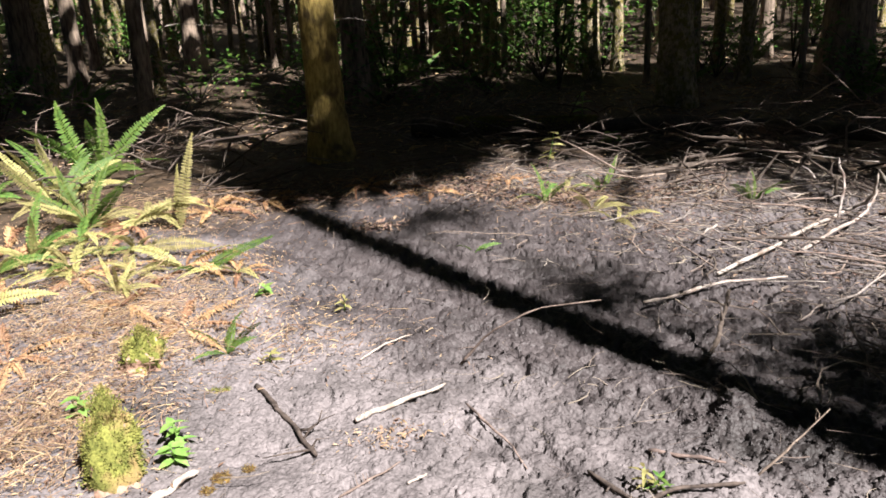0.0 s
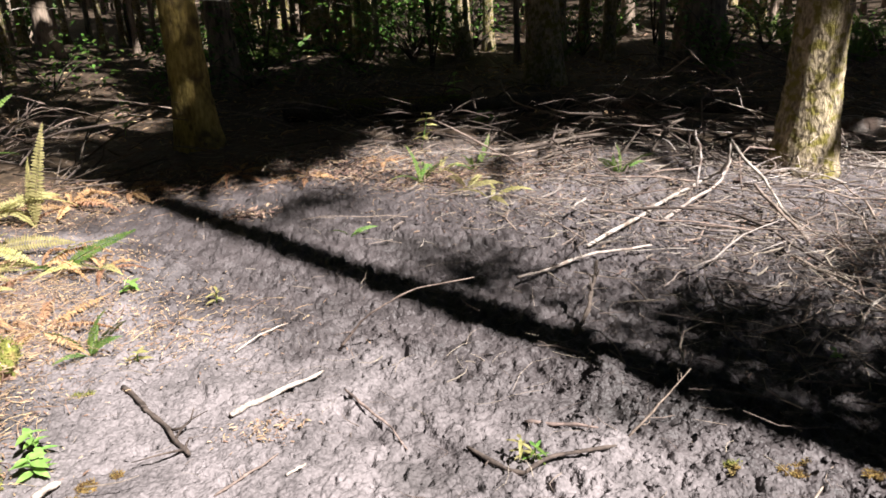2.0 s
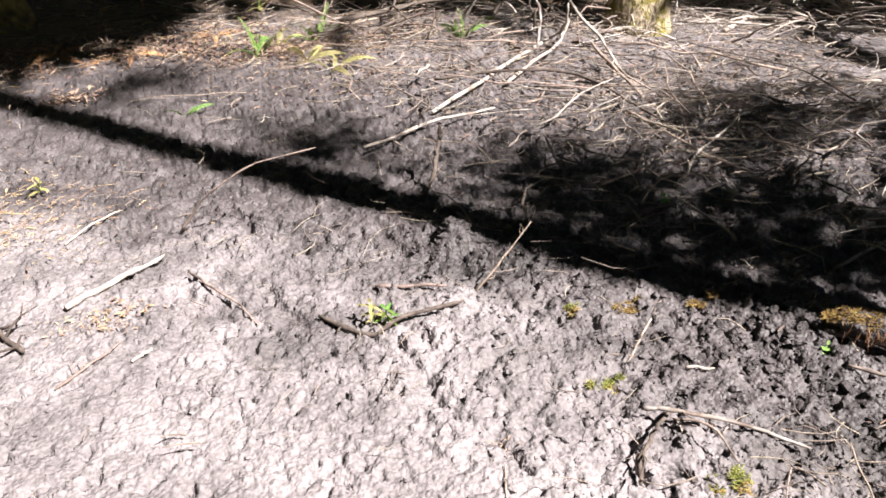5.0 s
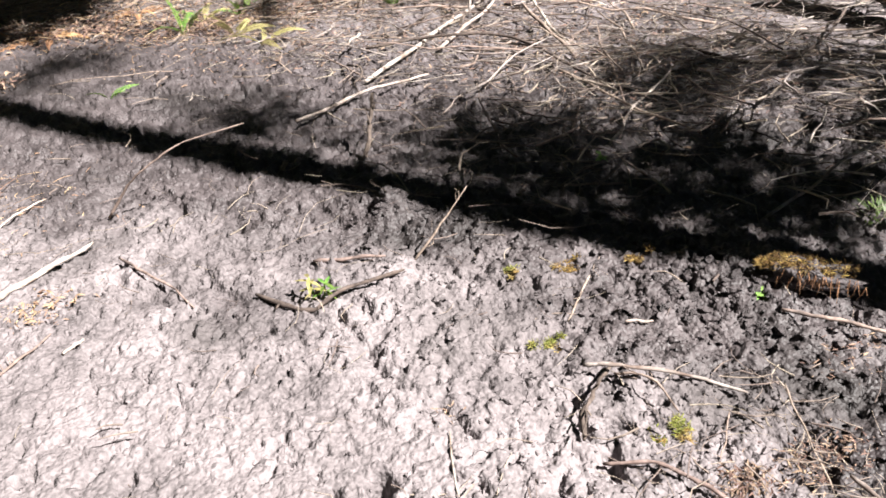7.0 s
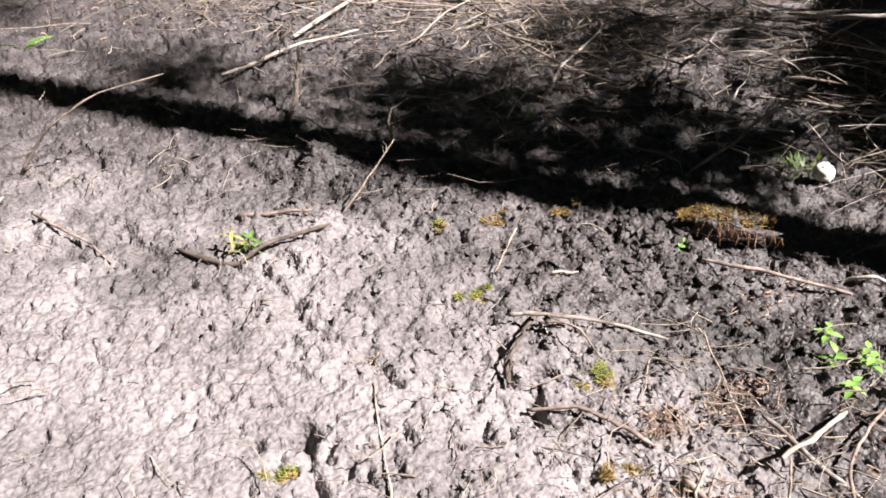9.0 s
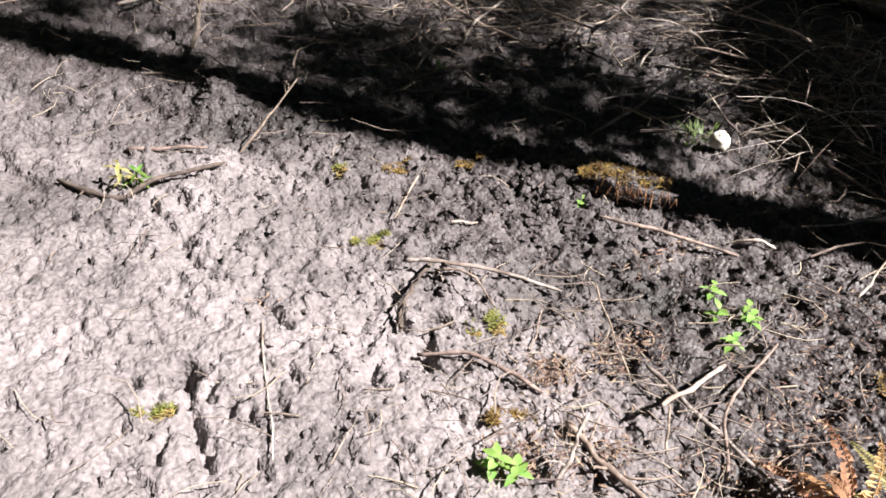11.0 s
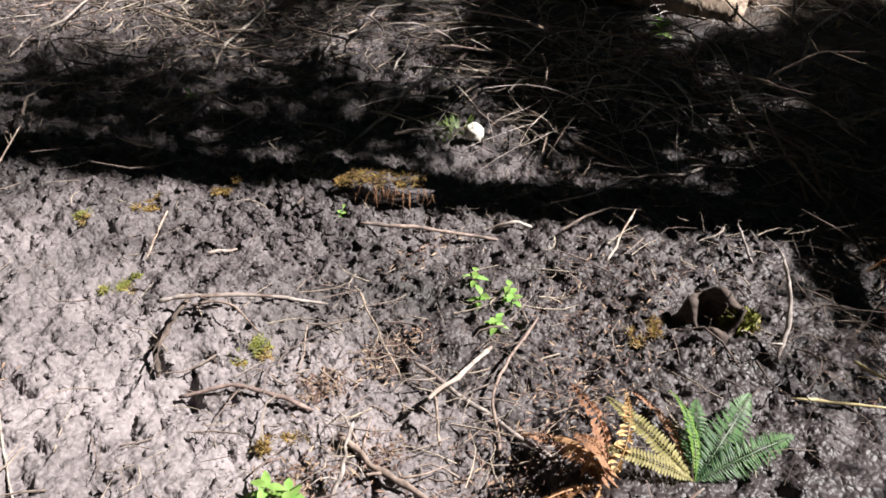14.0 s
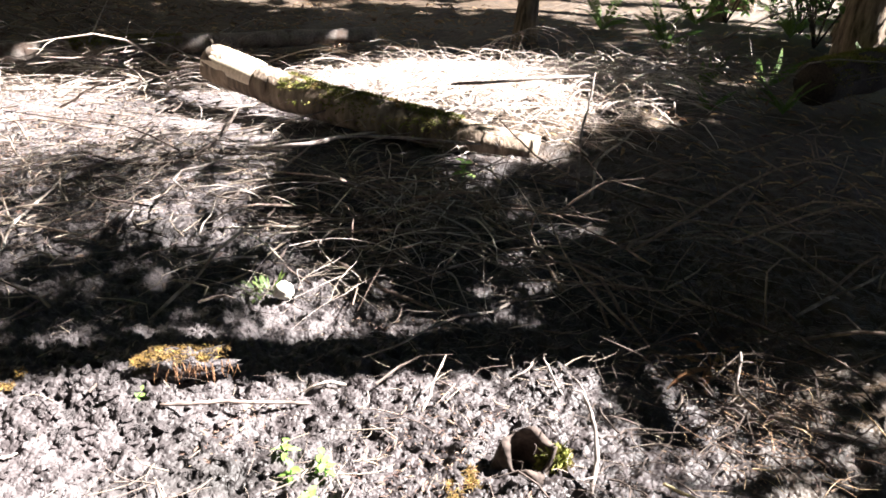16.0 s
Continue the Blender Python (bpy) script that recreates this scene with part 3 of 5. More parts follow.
# tall trees added out of view beyond the track, so that their high crowns shade the forest floor
for across, along, low, top, wide, stem in ((6.9, 6.2, 12.9, 22, 2.2, 0.11), (9.6, 7.0, 7.0, 18.5, 2.7, 0.11), (12.0, 6.5, 12, 18, 1.8, 0.11), (6.6, 5.9, 15.8, 20, 1.6, 0.11), (-3.2, 9.0, 15, 26, 2.4, 0.11)):
    foot = ACROSS * across + SUN_WAY * along
    tree(foot.x, foot.y, trunk_mesh(stem, top + 0.5, round(along * 10), BARK, 12, 30), crown_mesh(low, top, wide, 2400 if low < 8 else 900, 0.7, round(across * 10) + 60), 0, along * 40, 1)

# full-crowned trees added out of view to close off the sky on the glade's shady sides
for k in range(22):
    head = 178 + 128 * k / 21 + 3 * math.sin(k * 7)
    dist = 7.5 + 3.0 * (k % 3)
    x, y = dist * math.sin(radians(head)), dist * math.cos(radians(head))
    tree(x, y, trunk_mesh(0.16, 22, 500 + k, BARK, 10, 14), FULL_CROWNS[k % 2], 0, 50 * k, 1, "unseen full-crowned dark green conifer added to close off the sky")

GLADE = [(a, b) for a in (-2.0, -1.2, -0.4, 0.4, 1.2, 2.0, 2.4) for b in (-6.5, -5.2, -4.0, -2.8, -1.6, -0.4, 0.8, 2.0)] + \
        [(a, b) for a in (3.0, 4.2, 5.0, 5.8, 6.4) for b in (-4.2, -3.2, -2.2, -1.2, -0.2, 0.8)] + [(3.0, -5.0), (3.8, -5.2)] + \
        [(0.775 * a + 0.632 * b, 0.632 * a - 0.775 * b - c) for a in (-5.0, -3.4, -1.2, 0.2, 1.6) for b in (13, 15.5, 18) for c in (1.0, 2.5)]


def shades(x, y, low=9.0, top=19.0, reach=1.9):
    """Whether a tree at x, y would throw the shade of its crown or trunk into the open glade."""
    across, along = x * ACROSS.x + y * ACROSS.y, x * SUN_WAY.x + y * SUN_WAY.y
    run = math.tan(radians(SUN_EL))
    for a, b in GLADE:
        if along - top / run - reach < b < along - low / run + reach and abs(across - a) < reach:
            return True
        if along - top / run < b < along and abs(across - a) < 0.55:
            return True
    return False


TRUNKS = [trunk_mesh(r, h, s, m, 10, 14) for r, h, s, m in
          ((0.16, 20, 41, BARK), (0.12, 19, 42, BARK), (0.09, 17, 43, MOSSY), (0.19, 21, 44, BARK), (0.06, 14, 45, BARK), (0.10, 18, 46, MOSSY))]
rng = random.Random(77)
spots = [(-1.21, 7.55), (-1.16, 11.9), (2.92, 9.9), (-5.25, 14.8), (-6.4, 12.7), (-5.3, 17.8), (2.46, 13.4), (5.82, 11.7), (3.5, 5.2), (8.97, 3.6), (10.2, 0.35)]
counts = {"ahead": 0, "aside": 0, "behind": 0}
for _ in range(12000):
    dist, head = 10.5 + 30 * rng.random() ** 0.8, rng.uniform(-180, 180)
    side = "ahead" if -42 < head < 42 else "aside" if 42 <= head < 92 else "behind"
    if counts[side] >= {"ahead": 200, "aside": 40, "behind": 32}[side] or (side != "ahead" and dist > 24):
        continue
    x, y = dist * math.sin(radians(head)), dist * math.cos(radians(head))
    if any(math.hypot(x - a, y - b) < (0.6 if dist > 18 else 1.0) for a, b in spots) or shades(x, y):
        continue
    spots.append((x, y))
    tree(x, y, rng.choice(TRUNKS if dist < 18 else TRUNKS[1:3] + TRUNKS[4:]), rng.choice(CROWNS if side == "behind" else THIN_CROWNS), 4 if dist < 28 and side == "ahead" else 0,
         rng.uniform(0, 360), rng.uniform(0.8, 1.15))
    counts[side] += 1

# a close stand of slim sunlit trunks straight ahead
for k in range(26):
    head, dist = radians(-4.5 + 9.5 * (k * 0.618 % 1)), 13.5 + 11 * (k * 0.377 % 1)
    x, y = dist * math.sin(head), dist * math.cos(head)
    tree(x, y, TRUNKS[(2, 5, 4)[k % 3]], THIN_CROWNS[k % 2], 3, 77 * k, 0.75 + 0.4 * (k * 0.29 % 1), "slim pale conifer trunk catching the sun")

# more slim trunks to both sides
for k in range(44):
    head, dist = radians(-31 + 58 * (k * 0.618 % 1)), 12.0 + 14 * (k * 0.377 % 1)
    x, y = dist * math.sin(head), dist * math.cos(head)
    if any(math.hypot(x - a, y - b) < 0.7 for a, b in spots[:11]):
        continue
    tree(x, y, TRUNKS[(2, 5, 4)[k % 3]], THIN_CROWNS[k % 2], 3, 77 * k, 0.7 + 0.4 * (k * 0.29 % 1), "slim pale conifer trunk catching the sun")

# the trunks farther off, too many to count
deep = Geo()
for _ in range(420):
    dist, head = rng.uniform(36, 62), radians(rng.uniform(-46, 98))
    x, y, r = dist * math.sin(head), dist * math.cos(head), rng.uniform(0.08, 0.22)
    lean = Vector((rng.uniform(-0.4, 0.4), rng.uniform(-0.4, 0.4), 0))
    deep.tube([Vector((x, y, -0.5)), Vector((x, y, 5)) + lean, Vector((x, y, 16)) + lean * 3], [r * 1.3, r, r * 0.5], 8, cap=False)
tagged(part("far_trunks", deep, BARK), "brown trunks standing deep in the forest", "trees", kind="stuff")


# ---- sticks ----
STICKS = {
    "pale": ("dry_stick", PALE, "pale barkless dry stick lying on the mud", "stick"),
    "grey": ("dead_branch", GREY, "weathered grey dead branch lying among twigs", "branch"),
    "dark": ("root", DARK, "dark muddy root lying on the ground", "root"),
    "twig": ("twig", BROWN, "thin brown twig stuck in the mud", "twig"),
    "red": ("bark_stick", RED, "reddish-brown barked stick lying on the mud", "stick"),
    "brown": ("brown_stick", BROWN, "brown bent stick lying on the mud", "stick"),
    "straw": ("straw", STRAW, "yellow dry straw lying on the mud", "straw"),
}
stick_count = 0


def stick(kind, r0, r1, pts):
    global stick_count
    stick_count += 1
    rg = random.Random(900 + stick_count)
    name, mat, label, cat = STICKS[kind]
    n = max(8, 5 * len(pts))
    origin = Vector(pts[0])
    line = curve_points(pts, n)
    under = height(np.array([p.x for p in line]), np.array([p.y for p in line]))
    rest = [under[0] + (under[-1] - under[0]) * i / n for i in range(n + 1)]
    lift = max(0.0, max(u - r - max(p.z - 0.02, 0) for u, r, p in zip(under, rest, line))) * 0.7
    ph = rg.uniform(0, 6)
    long = (line[-1] - line[0]).length
    wob = r0 * 0.6 + 0.012 * long
    for i, p in enumerate(line):
        u = i / n
        ends = min(1.0, 4 * u, 4 * (1 - u))
        p.x += ends * (wob * (0.6 * math.sin(ph + 5 * u) + 0.4 * math.sin(ph * 3 + 13 * u)) + rg.uniform(-wob, wob) * 0.3)
        p.y += ends * (wob * (0.6 * math.cos(ph * 2 + 6 * u) + 0.4 * math.sin(ph * 5 + 11 * u)) + rg.uniform(-wob, wob) * 0.3)
        p.z = rest[i] + lift + max(p.z - 0.01, r0 * 0.5) + ends * 0.25 * wob * math.sin(ph + 9 * u)
    radii = [(0.7 if kind == "pale" else 0.78 if kind in ("grey", "dark") else 0.9) * (r0 + (r1 - r0) * i / n) * rg.uniform(0.78, 1.22) for i in range(n + 1)]
    radii[0] *= 0.75
    radii[-1] *= 0.55
    g = Geo()
    g.tube([p - origin for p in line], radii, 8, 0.13, rg)
    if kind in ("grey", "brown", "twig", "dark"):
        for _ in range(rg.randint(1, 4)):
            k = rg.randint(2, n - 1)
            way = Vector((rg.uniform(-1, 1), rg.uniform(-1, 1), rg.uniform(0.0, 0.7))).normalized()
            turn = Vector((rg.uniform(-1, 1), rg.uniform(-1, 1), rg.uniform(-0.3, 0.3))).normalized() * 0.35
            ln = rg.uniform(3, 12) * r0
            b = line[k] - origin
            th = min(r1, radii[k]) * 0.55
            g.tube([b, b + way * ln * 0.35, b + (way + turn * 0.6) * ln * 0.7, b + (way + turn * 1.6) * ln], [th, th * 0.8, th * 0.6, th * 0.3], 5)
    ob = part(name, g, mat)
    ob.location = origin
    return tagged(ob, label, cat, group="fallen sticks")


stick("pale", .017, .010, ((-0.37, 2.66, 0.020), (-0.03, 2.93, 0.025)))
stick("pale", .007, .004, ((-0.40, 3.19, 0.015), (-0.28, 3.36, 0.030), (-0.18, 3.42, 0.040)))
stick("dark", .014, .012, ((-0.81, 2.97, 0.015), (-0.63, 2.70, 0.010), (-0.49, 2.46, 0.015)))
stick("pale", .014, .009, ((0.95, 3.64, 0.060), (1.42, 3.88, 0.050), (1.75, 3.88, 0.080)))
stick("grey", .016, .010, ((1.44, 4.03, 0.040), (1.90, 4.42, 0.050), (2.45, 4.84, 0.070), (2.61, 4.77, 0.200), (2.62, 4.73, 0.350)))
stick("twig", .006, .003, ((0.04, 3.15, 0.020), (0.17, 3.08, 0.200), (0.32, 3.04, 0.300), (0.61, 3.00, 0.360)))
stick("dark", .011, .014, ((1.22, 3.26, 0.250), (1.15, 3.14, 0.120), (1.05, 3.03, 0.020)))
stick("twig", .005, .003, ((0.98, 2.24, 0.010), (1.21, 2.28, 0.220)))
stick("red", .009, .007, ((0.67, 2.43, 0.020), (0.90, 2.31, 0.025)))
stick("dark", .010, .009, ((0.44, 2.31, 0.010), (0.57, 2.14, 0.010), (0.68, 2.16, 0.030), (0.92, 2.19, 0.020)))
stick("pale", .008, .007, ((-0.16, 2.26, 0.015), (-0.10, 2.32, 0.015)))
stick("brown", .005, .004, ((-0.38, 2.20, 0.010), (-0.19, 2.39, 0.015)))
stick("pale", .020, .016, ((-1.02, 2.23, 0.020), (-0.88, 2.37, 0.030)))
stick("brown", .006, .004, ((1.47, 4.12, 0.020), (1.35, 4.72, 0.050)))
stick("pale", .006, .004, ((1.63, 3.44, 0.030), (1.78, 3.54, 0.030)))
stick("dark", .013, .007, ((1.63, 4.55, 0.050), (2.04, 4.42, 0.090), (2.37, 4.17, 0.080), (2.44, 3.61, 0.060), (2.50, 3.23, 0.030)))
stick("grey", .013, .008, ((2.77, 5.00, 0.300), (2.70, 4.37, 0.150), (2.67, 3.85, 0.020)))
stick("brown", .009, .005, ((1.73, 7.42, 0.450), (1.71, 6.93, 0.300), (1.94, 6.09, 0.220)))
stick("pale", .014, .010, ((3.34, 5.26, 0.220), (3.47, 5.07, 0.060)))
stick("brown", .008, .005, ((2.78, 7.20, 0.150), (2.80, 5.70, 0.750)))
stick("brown", .006, .004, ((3.07, 6.61, 0.750), (3.58, 6.86, 0.450)))
stick("grey", .013, .009, ((2.42, 4.75, 0.100), (2.51, 4.93, 0.280), (2.57, 5.13, 0.350)))
stick("pale", .016, .010, ((2.00, 4.32, 0.040), (2.49, 4.64, 0.120), (2.75, 4.93, 0.220)))
stick("dark", .022, .014, ((1.28, 5.80, 0.120), (2.10, 5.87, 0.160), (2.99, 5.93, 0.140)))
stick("grey", .010, .006, ((2.19, 5.86, 0.200), (3.39, 5.41, 0.220)))
stick("grey", .008, .005, ((0.36, 6.99, 0.060), (-0.10, 7.80, 0.140)))
stick("grey", .007, .004, ((0.44, 6.88, 0.050), (0.13, 7.97, 0.160)))
stick("grey", .009, .007, ((2.14, 2.76, 0.020), (2.43, 2.95, 0.060), (2.90, 3.26, 0.080)))
stick("brown", .009, .006, ((2.40, 3.61, 0.050), (2.42, 2.98, 0.050), (2.52, 2.62, 0.030)))
stick("twig", .007, .005, ((2.59, 2.56, 0.020), (2.79, 2.66, 0.120)))
stick("twig", .008, .006, ((1.83, 2.88, 0.020), (2.03, 2.92, 0.030), (2.25, 3.17, 0.040)))
stick("twig", .006, .005, ((1.95, 2.29, 0.020), (2.15, 2.36, 0.030)))
stick("twig", .006, .005, ((1.72, 2.46, 0.020), (1.95, 2.37, 0.020)))
stick("pale", .014, .011, ((3.50, 3.66, 0.040), (3.94, 3.41, 0.050)))
stick("dark", .014, .010, ((3.25, 3.65, 0.060), (3.28, 3.14, 0.050), (3.67, 3.10, 0.060), (4.27, 3.44, 0.090)))
stick("brown", .006, .004, ((2.42, 3.03, 0.020), (2.92, 4.06, 0.150)))
stick("brown", .011, .008, ((2.56, 4.30, 0.220), (2.58, 3.72, 0.060)))
stick("twig", .004, .003, ((1.39, 1.78, 0.100), (1.25, 1.68, 0.020)))
stick("pale", .007, .006, ((1.40, 1.60, 0.020), (1.48, 1.57, 0.020)))
stick("grey", .008, .006, ((1.16, 1.46, 0.020), (1.24, 1.39, 0.050), (1.41, 1.31, 0.020), (1.51, 1.20, 0.010)))
stick("twig", .004, .003, ((1.22, 1.40, 0.050), (1.28, 1.32, 0.070), (1.30, 1.22, 0.020)))
stick("red", .0055, .0065, ((1.04, 1.18, 0.030), (1.14, 1.09, 0.050), (1.19, 1.01, 0.040), (1.23, 0.92, 0.020)))
stick("pale", .008, .010, ((1.72, 0.79, 0.030), (1.40, 0.72, 0.090)))
stick("grey", .008, .006, ((1.50, 0.86, 0.060), (1.50, 0.73, 0.050), (1.52, 0.61, 0.030), (1.53, 0.44, 0.020)))
stick("twig", .004, .003, ((1.37, 0.65, 0.020), (1.41, 0.71, 0.100)))
stick("grey", .007, .005, ((1.09, 0.70, 0.020), (1.20, 0.75, 0.130)))
stick("pale", .011, .009, ((0.74, 0.78, 0.020), (0.84, 0.71, 0.020)))
stick("grey", .004, .003, ((0.74, 1.43, 0.010), (0.60, 1.02, 0.015)))
stick("grey", .006, .004, ((1.42, 0.26, 0.020), (1.52, 0.19, 0.050), (1.67, 0.16, 0.030)))
stick("brown", .010, .008, ((1.22, 0.82, 0.020), (1.22, 0.71, 0.020), (1.24, 0.56, 0.020)))
stick("twig", .005, .004, ((1.45, 0.54, 0.020), (1.61, 0.68, 0.040), (1.89, 0.77, 0.020)))
stick("red", .007, .006, ((1.82, 1.41, 0.020), (1.96, 1.27, 0.030), (2.12, 1.10, 0.020)))
stick("pale", .008, .006, ((2.17, 1.18, 0.020), (2.21, 1.12, 0.060), (2.27, 1.08, 0.020)))
stick("grey", .009, .007, ((2.23, 1.92, 0.020), (2.70, 1.88, 0.240)))
stick("grey", .009, .007, ((2.18, 0.22, 0.020), (2.29, 0.27, 0.140), (2.30, 0.32, 0.220)))
stick("pale", .006, .004, ((2.26, 0.79, 0.020), (2.46, 0.83, 0.120)))
stick("grey", .006, .004, ((2.58, 0.47, 0.020), (2.61, 0.56, 0.100)))
stick("pale", .010, .008, ((2.82, 0.03, 0.030), (2.81, -0.11, 0.030)))
stick("grey", .008, .006, ((2.86, -0.07, 0.020), (2.82, 0.00, 0.120), (2.87, 0.02, 0.220)))
stick("straw", .005, .003, ((2.10, 0.14, 0.030), (2.31, -0.11, 0.030)))
stick("straw", .005, .003, ((2.35, 0.08, 0.030), (2.33, -0.12, 0.030)))
stick("grey", .012, .008, ((4.17, 1.00, 0.100), (4.25, 1.01, 0.250), (4.63, 0.97, 0.350)))
stick("grey", .009, .005, ((3.47, 0.91, 0.050), (3.79, 0.61, 0.120), (4.06, 0.19, 0.150)))
stick("pale", .012, .008, ((3.47, 2.61, 0.200), (4.00, 2.18, 0.250)))
stick("brown", .011, .007, ((2.87, 1.57, 0.050), (2.84, 1.31, 0.030), (2.83, 1.05, 0.020)))
stick("pale", .006, .005, ((2.99, 0.91, 0.020), (3.14, 0.77, 0.020)))
stick("grey", .009, .006, ((3.26, 1.52, 0.020), (3.56, 1.87, 0.300)))
stick("grey", .014, .008, ((3.21, 2.36, 0.300), (3.16, 1.97, 0.400), (3.62, 2.01, 0.350), (4.06, 1.58, 0.300)))
stick("pale", .016, .012, ((4.45, 1.99, 0.450), (5.23, 1.47, 0.400)))
stick("grey", .009, .006, ((3.54, 2.42, 0.100), (3.58, 2.25, 0.250)))
stick("pale", .012, .009, ((3.67, 4.40, 0.100), (3.76, 4.05, 0.300)))
stick("grey", .013, .008, ((3.70, 5.07, 0.080), (4.40, 4.50, 0.080)))
stick("grey", .008, .005, ((3.64, 0.75, 0.050), (3.94, 0.50, 0.120), (4.23, 0.07, 0.150), (4.50, -0.29, 0.100)))
stick("grey", .010, .006, ((3.60, -0.07, 0.050), (4.00, -0.31, 0.150)))
stick("pale", .012, .009, ((2.85, 0.01, 0.050), (2.85, -0.16, 0.040), (2.92, -0.41, 0.030)))


stick("dark", .009, .007, ((1.03, 1.25, 0.020), (1.08, 1.32, 0.035), (1.15, 1.38, 0.030), (1.25, 1.45, 0.020)))
stick("red", .006, .004, ((0.05, 2.75, 0.015), (0.15, 2.56, 0.020), (0.24, 2.34, 0.012)))
stick("twig", .003, .002, ((1.40, 1.15, 0.060), (1.29, 1.05, 0.015)))
stick("twig", .003, .002, ((1.58, 1.15, 0.080), (1.46, 0.86, 0.020)))
stick("grey", .011, .006, ((3.92, 3.08, 0.100), (4.51, 2.73, 0.160), (4.97, 2.43, 0.200)))
stick("pale", .010, .006, ((4.89, 3.39, 0.100), (4.51, 2.83, 0.200), (4.33, 2.47, 0.120)))
stick("grey", .012, .007, ((4.40, 1.15, 0.030), (4.75, 1.30, 0.250), (5.00, 1.35, 0.500)))
stick("pale", .026, .020, ((3.95, 4.84, 0.040), (4.72, 5.28, 0.060)))
for k in range(7):
    sx, sy = 6.55 + 0.06 * k, 2.95 - 0.03 * k
    stick("grey", .006, .004, ((sx, sy, 0.050), (sx + 0.04, sy - 0.10, 0.30 + 0.02 * k), (sx + 0.10, sy - 0.30 - 0.03 * k, 0.36), (sx + 0.14, sy - 0.45, 0.080)))


# ---- litter that nobody could count ----
def stuff(name, geo, mat, label, cat, smooth=False):
    return tagged(part(name, geo, mat, None, "", smooth), label, cat, kind="stuff")


def spread(rg, kind, *a):
    """A place in a round or straight patch."""
    if kind == "disc":
        cx, cy, rx, ry = a
        return cx + rx * max(-1.6, min(1.6, rg.gauss(0, 0.55))), cy + ry * max(-1.6, min(1.6, rg.gauss(0, 0.55)))
    x0, x1, y0, y1 = a
    return rg.uniform(x0, x1), rg.uniform(y0, y1)


def twig_litter(name, mat, count, patches, length, thick, lift, seed, label, cat, arch=0.0, sides=4):
    rg, g = random.Random(seed), Geo()
    xs = []
    for _ in range(count):
        p = rg.choices(patches, [q[0] for q in patches])[0]
        xs.append(spread(rg, *p[1:]))
    zs = height(np.array([p[0] for p in xs]), np.array([p[1] for p in xs]))
    for (x, y), z in zip(xs, zs):
        a, ln = rg.random() * 2 * math.pi, length * rg.uniform(0.3, 1.5)
        tilt = rg.uniform(-0.1, 0.35) * lift
        way = Vector((math.cos(a), math.sin(a), tilt))
        bend = Vector((-math.sin(a), math.cos(a), 0)) * rg.uniform(-0.33, 0.33) * ln
        p0 = Vector((x, y, z + thick + rg.random() ** 2 * lift * 0.12))
        up = Vector((0, 0, arch * ln * rg.uniform(0.2, 1)))
        th = thick * (0.4 + 1.6 * rg.random() ** 2.5)
        g.tube([p0, p0 + way * ln * 0.33 + bend * 0.7 + up * 0.8, p0 + way * ln * 0.66 + bend + up, p0 + way * ln * 1.0 + bend * 0.3], [th, th * 0.9, th * 0.7, th * 0.3], sides, cap=False)
    return stuff(name, g, mat, label, cat)


def crooked_litter(name, mat, count, patches, length, thick, lift, seed, label, cat, group=""):
    """Crooked forked twigs that lie on the ground and on one another."""
    rg, g = random.Random(seed), Geo()
    lines = []
    for _ in range(count):
        p = rg.choices(patches, [q[0] for q in patches])[0]
        x, y = spread(rg, *p[1:])
        a, ln, th = rg.random() * 2 * math.pi, length * (0.25 + 1.3 * rg.random() ** 1.6), thick * (0.45 + 1.5 * rg.random() ** 2.2)
        up, tilt = lift * 0.12 * rg.random() ** 2, lift * rg.uniform(-0.06, 0.3) * rg.random()
        line = []
        for i in range(6):
            line.append((x, y, up + tilt * ln * i / 5 + rg.uniform(0, 0.02) * ln))
            a += rg.gauss(0, 0.28)
            x, y = x + math.cos(a) * ln / 5, y + math.sin(a) * ln / 5
        lines.append((line, th))
        for _ in range(rg.choice((0, 0, 1, 1, 2))):
            x, y, z = line[rg.randint(1, 4)]
            b, sl = a + rg.choice((-1, 1)) * rg.uniform(0.4, 1.1), ln * rg.uniform(0.15, 0.4)
            rise = rg.uniform(-0.1, 0.5) * lift
            lines.append(([(x, y, z), (x + math.cos(b) * sl * 0.5, y + math.sin(b) * sl * 0.5, z + rise * sl * 0.5), (x + math.cos(b + 0.3) * sl, y + math.sin(b + 0.3) * sl, z + rise * sl)], th * 0.55))
    flat = [p for line, th in lines for p in line]
    zs = iter(height(np.array([p[0] for p in flat]), np.array([p[1] for p in flat])))
    home = Vector((lines[0][0][0][0], lines[0][0][0][1], 0)) if group else Vector()
    for line, th in lines:
        low = [next(zs) for _ in line]
        mean = sum(low) / len(low)
        g.tube([Vector((x, y, z + th * 0.8 + 0.45 * q + 0.55 * mean)) - home for (x, y, z), q in zip(line, low)], [th * (1 - 0.7 * i / len(line)) for i in range(len(line))], 6 if group else 4, cap=bool(group))
    if group:
        one = part(name, g, mat)
        one.location = home
        return tagged(one, label, cat, group=group)
    return stuff(name, g, mat, label, cat)


